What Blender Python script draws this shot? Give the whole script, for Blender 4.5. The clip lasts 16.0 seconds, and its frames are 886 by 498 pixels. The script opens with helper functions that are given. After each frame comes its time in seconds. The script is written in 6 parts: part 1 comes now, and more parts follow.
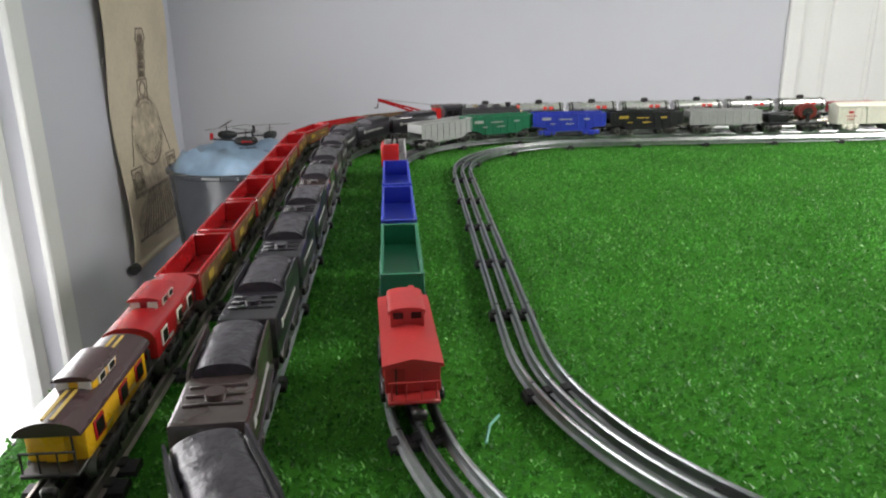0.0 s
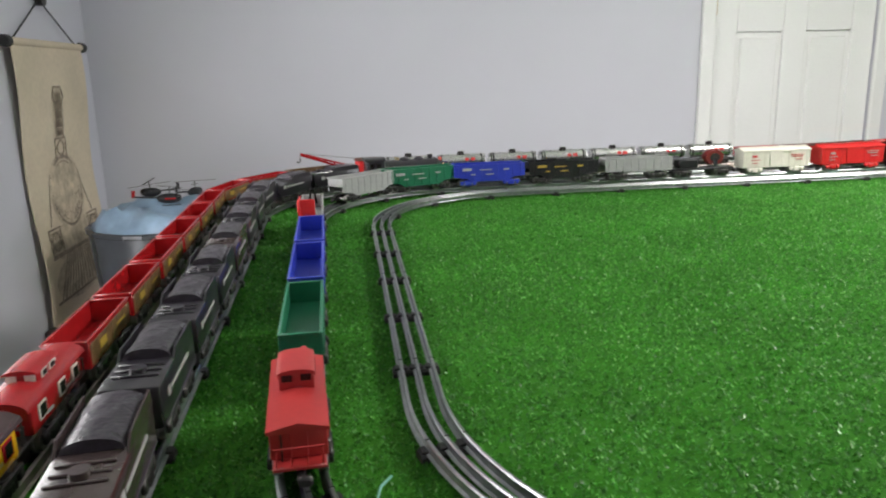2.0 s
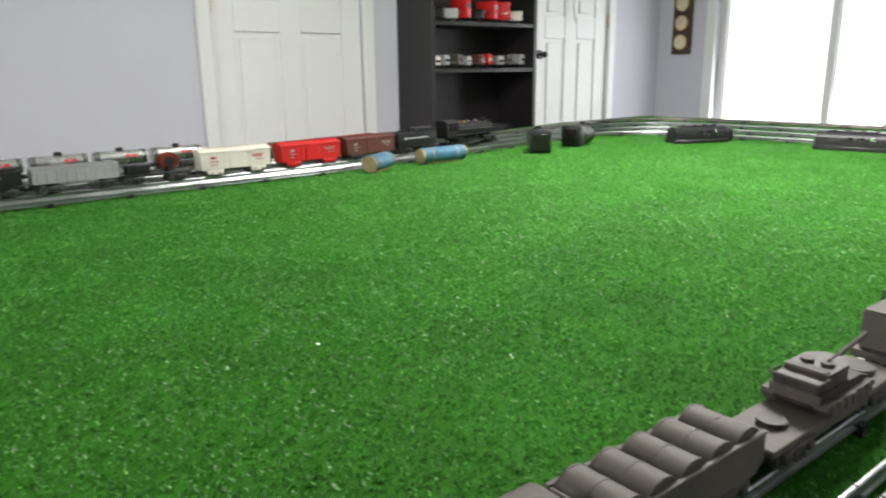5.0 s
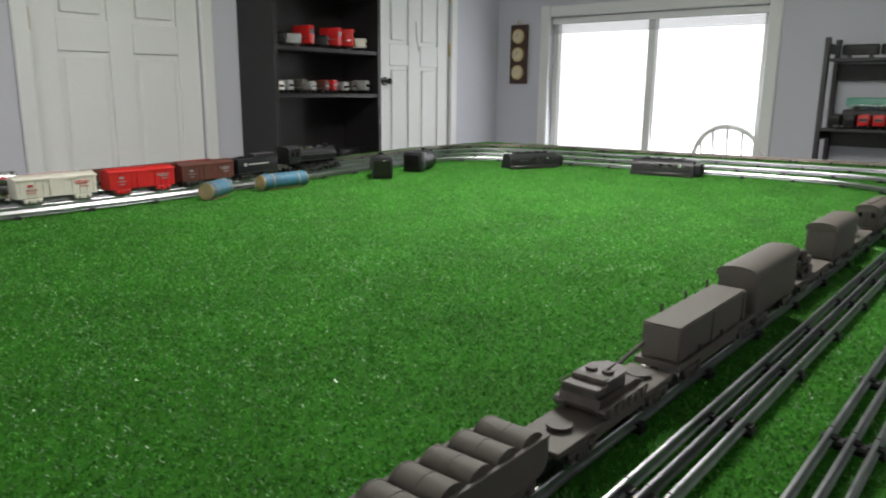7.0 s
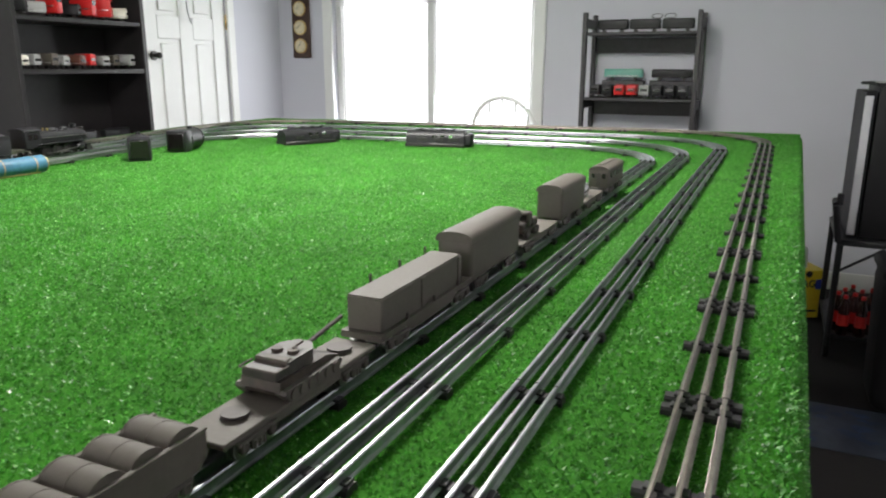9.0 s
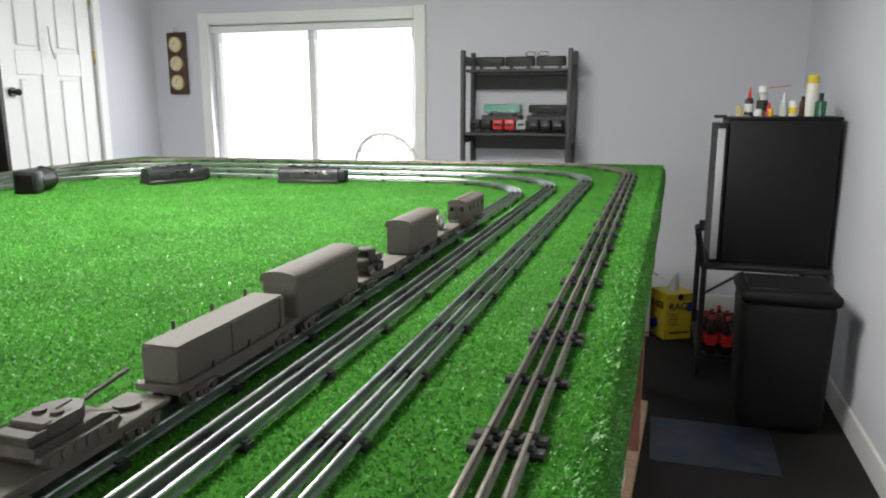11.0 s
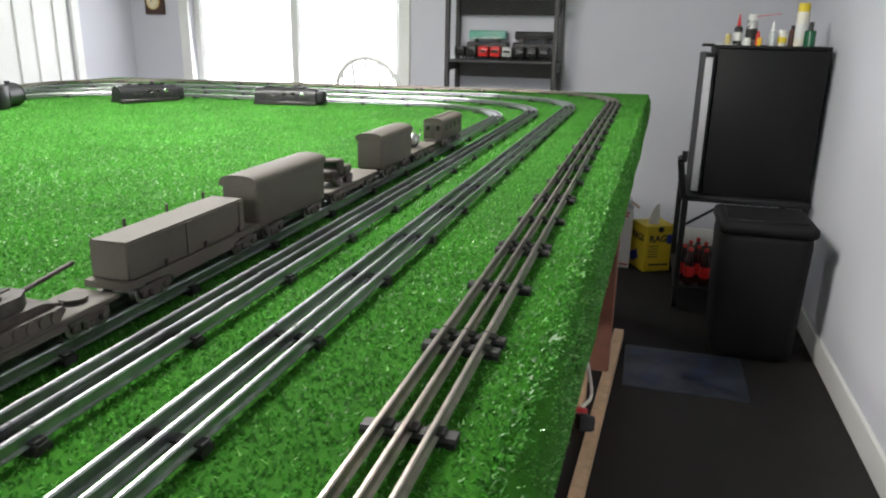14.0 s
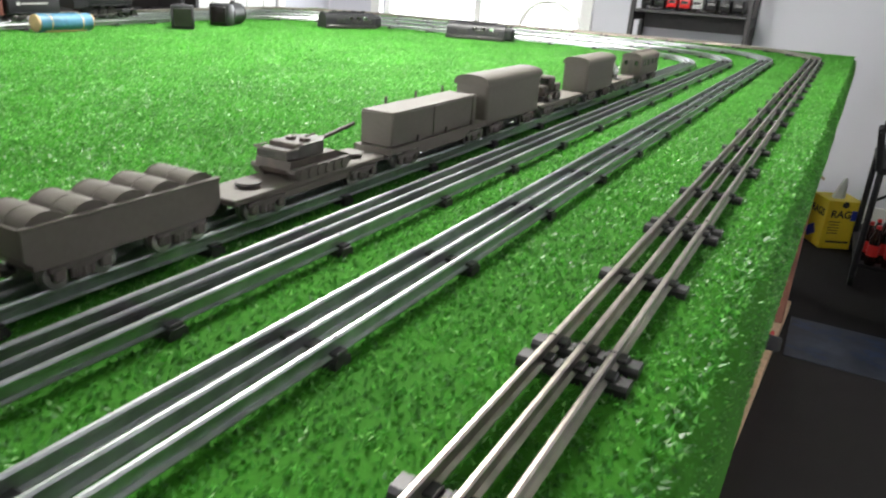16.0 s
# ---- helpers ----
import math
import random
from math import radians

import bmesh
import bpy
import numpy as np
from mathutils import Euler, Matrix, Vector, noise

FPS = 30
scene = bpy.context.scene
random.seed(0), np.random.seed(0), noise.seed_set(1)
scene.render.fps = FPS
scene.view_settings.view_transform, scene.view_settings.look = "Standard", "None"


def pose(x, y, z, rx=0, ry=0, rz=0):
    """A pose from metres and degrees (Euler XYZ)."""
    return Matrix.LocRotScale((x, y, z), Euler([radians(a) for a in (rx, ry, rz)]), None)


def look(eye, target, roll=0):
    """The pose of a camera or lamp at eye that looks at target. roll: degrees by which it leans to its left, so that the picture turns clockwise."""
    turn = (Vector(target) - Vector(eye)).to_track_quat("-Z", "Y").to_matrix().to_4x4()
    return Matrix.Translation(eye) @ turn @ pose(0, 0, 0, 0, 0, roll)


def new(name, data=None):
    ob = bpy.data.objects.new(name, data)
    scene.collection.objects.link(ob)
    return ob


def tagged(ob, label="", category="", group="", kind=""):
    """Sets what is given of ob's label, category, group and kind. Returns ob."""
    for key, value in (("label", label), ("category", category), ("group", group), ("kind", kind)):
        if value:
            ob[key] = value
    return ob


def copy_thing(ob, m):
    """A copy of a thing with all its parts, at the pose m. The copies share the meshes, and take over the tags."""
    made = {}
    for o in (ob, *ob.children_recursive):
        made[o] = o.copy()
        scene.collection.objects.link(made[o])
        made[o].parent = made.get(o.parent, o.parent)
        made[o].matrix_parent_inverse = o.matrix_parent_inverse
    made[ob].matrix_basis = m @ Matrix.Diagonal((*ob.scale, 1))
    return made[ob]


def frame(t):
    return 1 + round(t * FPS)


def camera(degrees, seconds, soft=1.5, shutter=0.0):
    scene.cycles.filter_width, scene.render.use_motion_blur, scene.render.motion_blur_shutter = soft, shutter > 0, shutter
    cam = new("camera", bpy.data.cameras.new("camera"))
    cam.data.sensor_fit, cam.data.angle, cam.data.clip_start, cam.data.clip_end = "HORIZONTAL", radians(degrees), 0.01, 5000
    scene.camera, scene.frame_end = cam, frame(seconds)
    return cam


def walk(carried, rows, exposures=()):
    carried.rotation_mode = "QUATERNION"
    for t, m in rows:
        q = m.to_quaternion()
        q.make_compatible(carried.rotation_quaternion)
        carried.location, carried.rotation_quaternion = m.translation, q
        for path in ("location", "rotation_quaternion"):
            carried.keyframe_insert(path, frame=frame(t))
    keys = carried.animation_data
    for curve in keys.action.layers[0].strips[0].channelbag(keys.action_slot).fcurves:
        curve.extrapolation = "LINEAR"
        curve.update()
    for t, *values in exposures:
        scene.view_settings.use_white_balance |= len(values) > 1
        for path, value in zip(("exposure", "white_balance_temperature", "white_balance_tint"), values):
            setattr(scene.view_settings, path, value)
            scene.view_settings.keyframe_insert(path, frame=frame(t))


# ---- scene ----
cam = camera(63.1, 16.0, soft=2.0, shutter=0.4)
PATH = [
    (0, (0.452, 0.098, 0.277), (0.49, 2.006, -0.323), -0.8),
    (0.5, (0.466, 0.089, 0.279), (0.498, 2.018, -0.245), -1.2),
    (1, (0.467, 0.088, 0.284), (0.517, 2.021, -0.227), -1.6),
    (1.5, (0.472, 0.095, 0.286), (0.594, 2.03, -0.206), -0.9),
    (2, (0.493, 0.096, 0.283), (0.694, 2.029, -0.191), -1.5),
    (2.5, (0.521, 0.097, 0.281), (0.807, 2.021, -0.186), -1.8),
    (3, (0.566, 0.111, 0.279), (1.01, 2.007, -0.175), -1.6),
    (3.5, (0.616, 0.118, 0.263), (1.301, 1.95, -0.154), -0.0),
    (4, (0.694, 0.119, 0.266), (1.519, 1.871, -0.235), -0.3),
    (4.5, (0.788, 0.116, 0.271), (1.789, 1.774, -0.225), 0.0),
    (5, (0.815, 0.11, 0.268), (2.019, 1.628, -0.223), -0.6),
    (5.2, (0.821, 0.11, 0.269), (2.084, 1.577, -0.231), -0.8),
    (7.3, (0.821, 0.056, 0.281), (2.369, 1.243, -0.162), 0.2),
    (7.5, (0.839, 0.048, 0.282), (2.426, 1.166, -0.196), 0.0),
    (8, (0.869, 0.03, 0.276), (2.548, 0.984, -0.243), -0.3),
    (8.5, (0.883, 0.013, 0.274), (2.612, 0.872, -0.246), 0.1),
    (9, (0.898, -0.006, 0.273), (2.661, 0.801, -0.217), 0.2),
    (9.5, (0.911, -0.027, 0.274), (2.714, 0.712, -0.178), 0.2),
    (10, (0.926, -0.047, 0.273), (2.761, 0.624, -0.152), 0.3),
    (12.3, (0.965, -0.101, 0.263), (2.863, 0.386, -0.138), -0.2),
    (12.5, (0.967, -0.103, 0.258), (2.864, 0.383, -0.151), 0.0),
    (13, (0.963, -0.098, 0.252), (2.853, 0.392, -0.183), 0.6),
    (13.5, (0.965, -0.099, 0.241), (2.844, 0.395, -0.237), 1.1),
    (14, (0.963, -0.096, 0.238), (2.811, 0.413, -0.332), 1.1),
    (14.5, (0.953, -0.085, 0.234), (2.775, 0.467, -0.38), 1.4),
    (15, (0.929, -0.077, 0.223), (2.719, 0.563, -0.397), 2.2),
    (15.5, (0.883, -0.068, 0.214), (2.611, 0.712, -0.422), 2.7),
    (16, (0.852, -0.064, 0.195), (2.516, 0.796, -0.508), 3.9),
]
walk(cam, [(t, look(eye, target, roll)) for t, eye, target, roll in PATH],
     ((0, 0.0), (1.5, 0.0), (4, -0.15), (5, -0.2), (7.3, -0.85), (7.8, -0.75), (8.5, -0.4), (9, -0.12), (12.5, 0.03), (14, 0.06), (15, 0.34), (16, 0.56)))

# ---- world and light ----
world = bpy.data.worlds.new("sky")
scene.world = world
world.use_nodes = True
wn = world.node_tree.nodes
sky = wn.new("ShaderNodeTexSky")
sky.sky_type, sky.sun_disc = "NISHITA", False
sky.sun_elevation, sky.sun_rotation = radians(40), radians(90)
world.node_tree.links.new(sky.outputs[0], wn["Background"].inputs[0])
wn["Background"].inputs[1].default_value = 0.12

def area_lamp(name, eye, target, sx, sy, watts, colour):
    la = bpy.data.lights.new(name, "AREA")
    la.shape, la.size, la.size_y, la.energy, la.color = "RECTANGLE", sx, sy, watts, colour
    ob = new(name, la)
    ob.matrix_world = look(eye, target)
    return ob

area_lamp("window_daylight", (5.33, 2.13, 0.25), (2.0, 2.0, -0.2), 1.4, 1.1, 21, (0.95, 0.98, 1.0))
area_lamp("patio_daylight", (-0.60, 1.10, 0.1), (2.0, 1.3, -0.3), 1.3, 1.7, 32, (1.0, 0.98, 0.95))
# No lamp is seen overhead; this one is assumed from the even light.
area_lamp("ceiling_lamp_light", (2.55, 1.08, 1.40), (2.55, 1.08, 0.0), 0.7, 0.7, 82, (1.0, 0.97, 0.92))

# ---- materials ----
def mat(name, colour, rough=0.5, metal=0.0, grain=0.12, scale=60.0, bump=0.0, stain=0.12, stain_scale=5.0, spec=0.5, coat=0.0, random_tint=0.0):
    """A node material: base colour with fine grain, larger stains and a light bump."""
    m = bpy.data.materials.new(name)
    m.use_nodes = True
    nt = m.node_tree
    n, l = nt.nodes, nt.links
    b = n["Principled BSDF"]
    b.inputs["Metallic"].default_value = metal
    b.inputs["Specular IOR Level"].default_value = spec
    b.inputs["Coat Weight"].default_value = coat
    tc = n.new("ShaderNodeTexCoord")
    n1, n2 = n.new("ShaderNodeTexNoise"), n.new("ShaderNodeTexNoise")
    n1.inputs["Scale"].default_value, n1.inputs["Detail"].default_value = scale, 5
    n2.inputs["Scale"].default_value, n2.inputs["Detail"].default_value = stain_scale, 4
    l.new(tc.outputs["Object"], n1.inputs["Vector"])
    l.new(tc.outputs["Object"], n2.inputs["Vector"])
    def shade(noise_node, amount, src):
        mr = n.new("ShaderNodeMapRange")
        mr.inputs["From Min"].default_value, mr.inputs["From Max"].default_value = 0.25, 0.75
        mr.inputs["To Min"].default_value, mr.inputs["To Max"].default_value = 1 - amount, 1 + amount
        l.new(noise_node.outputs["Fac"], mr.inputs["Value"])
        mx = n.new("ShaderNodeVectorMath")
        mx.operation = "SCALE"
        if isinstance(src, tuple):
            mx.inputs[0].default_value = src
        else:
            l.new(src, mx.inputs[0])
        l.new(mr.outputs[0], mx.inputs["Scale"])
        return mx.outputs[0]
    c = shade(n2, stain, shade(n1, grain, tuple(colour)))
    if random_tint:
        oi = n.new("ShaderNodeObjectInfo")
        mr = n.new("ShaderNodeMapRange")
        mr.inputs["To Min"].default_value, mr.inputs["To Max"].default_value = 1 - random_tint, 1 + random_tint
        l.new(oi.outputs["Random"], mr.inputs["Value"])
        mx = n.new("ShaderNodeVectorMath")
        mx.operation = "SCALE"
        l.new(c, mx.inputs[0])
        l.new(mr.outputs[0], mx.inputs["Scale"])
        c = mx.outputs[0]
    l.new(c, b.inputs["Base Color"])
    rr = n.new("ShaderNodeMapRange")
    rr.inputs["To Min"].default_value, rr.inputs["To Max"].default_value = max(0.03, rough - 0.1), min(1, rough + 0.1)
    l.new(n2.outputs["Fac"], rr.inputs["Value"])
    l.new(rr.outputs[0], b.inputs["Roughness"])
    if bump:
        bp = n.new("ShaderNodeBump")
        bp.inputs["Strength"].default_value, bp.inputs["Distance"].default_value = bump, 0.002
        l.new(n1.outputs["Fac"], bp.inputs["Height"])
        l.new(bp.outputs[0], b.inputs["Normal"])
    return m

def glow(name, colour, strength):
    m = bpy.data.materials.new(name)
    m.use_nodes = True
    b = m.node_tree.nodes["Principled BSDF"]
    b.inputs["Base Color"].default_value = (*colour, 1)
    b.inputs["Emission Color"].default_value = (*colour, 1)
    b.inputs["Emission Strength"].default_value = strength
    return m

def glass(name, colour=(1, 1, 1), rough=0.02):
    m = bpy.data.materials.new(name)
    m.use_nodes = True
    b = m.node_tree.nodes["Principled BSDF"]
    b.inputs["Base Color"].default_value = (*colour, 1)
    b.inputs["Transmission Weight"].default_value = 1.0
    b.inputs["Roughness"].default_value = rough
    b.inputs["IOR"].default_value = 1.45
    return m

def turf_blades():
    m = bpy.data.materials.new("turf blades")
    m.use_nodes = True
    nt = m.node_tree
    n, l = nt.nodes, nt.links
    b = n["Principled BSDF"]
    geo, tc = n.new("ShaderNodeNewGeometry"), n.new("ShaderNodeTexCoord")
    ramp = n.new("ShaderNodeValToRGB")
    r = ramp.color_ramp
    r.elements[0].position, r.elements[0].color = 0.0, (0.036, 0.178, 0.017, 1)
    # The palest end of the ramp paints glints of light as blade colour.
    r.elements[1].position, r.elements[1].color = 1.0, (0.48, 0.70, 0.38, 1)
    e = r.elements.new(0.55)
    e.color = (0.058, 0.280, 0.028, 1)
    e = r.elements.new(0.84)
    e.color = (0.108, 0.395, 0.054, 1)
    e = r.elements.new(0.955)
    e.color = (0.180, 0.510, 0.098, 1)
    e = r.elements.new(0.987)
    e.color = (0.28, 0.60, 0.18, 1)
    l.new(geo.outputs["Random Per Island"], ramp.inputs["Fac"])
    n2 = n.new("ShaderNodeTexNoise")
    n2.inputs["Scale"].default_value, n2.inputs["Detail"].default_value = 7, 4
    l.new(tc.outputs["Object"], n2.inputs["Vector"])
    mr = n.new("ShaderNodeMapRange")
    mr.inputs["From Min"].default_value, mr.inputs["From Max"].default_value = 0.3, 0.7
    mr.inputs["To Min"].default_value, mr.inputs["To Max"].default_value = 0.84, 1.16
    l.new(n2.outputs["Fac"], mr.inputs["Value"])
    mx = n.new("ShaderNodeVectorMath")
    mx.operation = "SCALE"
    l.new(ramp.outputs["Color"], mx.inputs[0])
    l.new(mr.outputs[0], mx.inputs["Scale"])
    n3, clump, mc = n.new("ShaderNodeTexNoise"), n.new("ShaderNodeMapRange"), n.new("ShaderNodeVectorMath")
    n3.inputs["Scale"].default_value, n3.inputs["Detail"].default_value = 150, 2
    l.new(tc.outputs["Object"], n3.inputs["Vector"])
    clump.inputs["From Min"].default_value, clump.inputs["From Max"].default_value = 0.32, 0.68
    clump.inputs["To Min"].default_value, clump.inputs["To Max"].default_value = 0.62, 1.34
    l.new(n3.outputs["Fac"], clump.inputs["Value"])
    mc.operation = "SCALE"
    l.new(mx.outputs[0], mc.inputs[0])
    l.new(clump.outputs[0], mc.inputs["Scale"])
    mx = mc
    l.new(mx.outputs[0], b.inputs["Base Color"])
    b.inputs["Roughness"].default_value = 0.40
    b.inputs["Specular IOR Level"].default_value = 0.42
    tl, mix = n.new("ShaderNodeBsdfTranslucent"), n.new("ShaderNodeMixShader")
    mix.inputs["Fac"].default_value = 0.45
    l.new(mx.outputs[0], tl.inputs["Color"])
    l.new(b.outputs[0], mix.inputs[1])
    l.new(tl.outputs[0], mix.inputs[2])
    l.new(mix.outputs[0], n["Material Output"].inputs["Surface"])
    return m

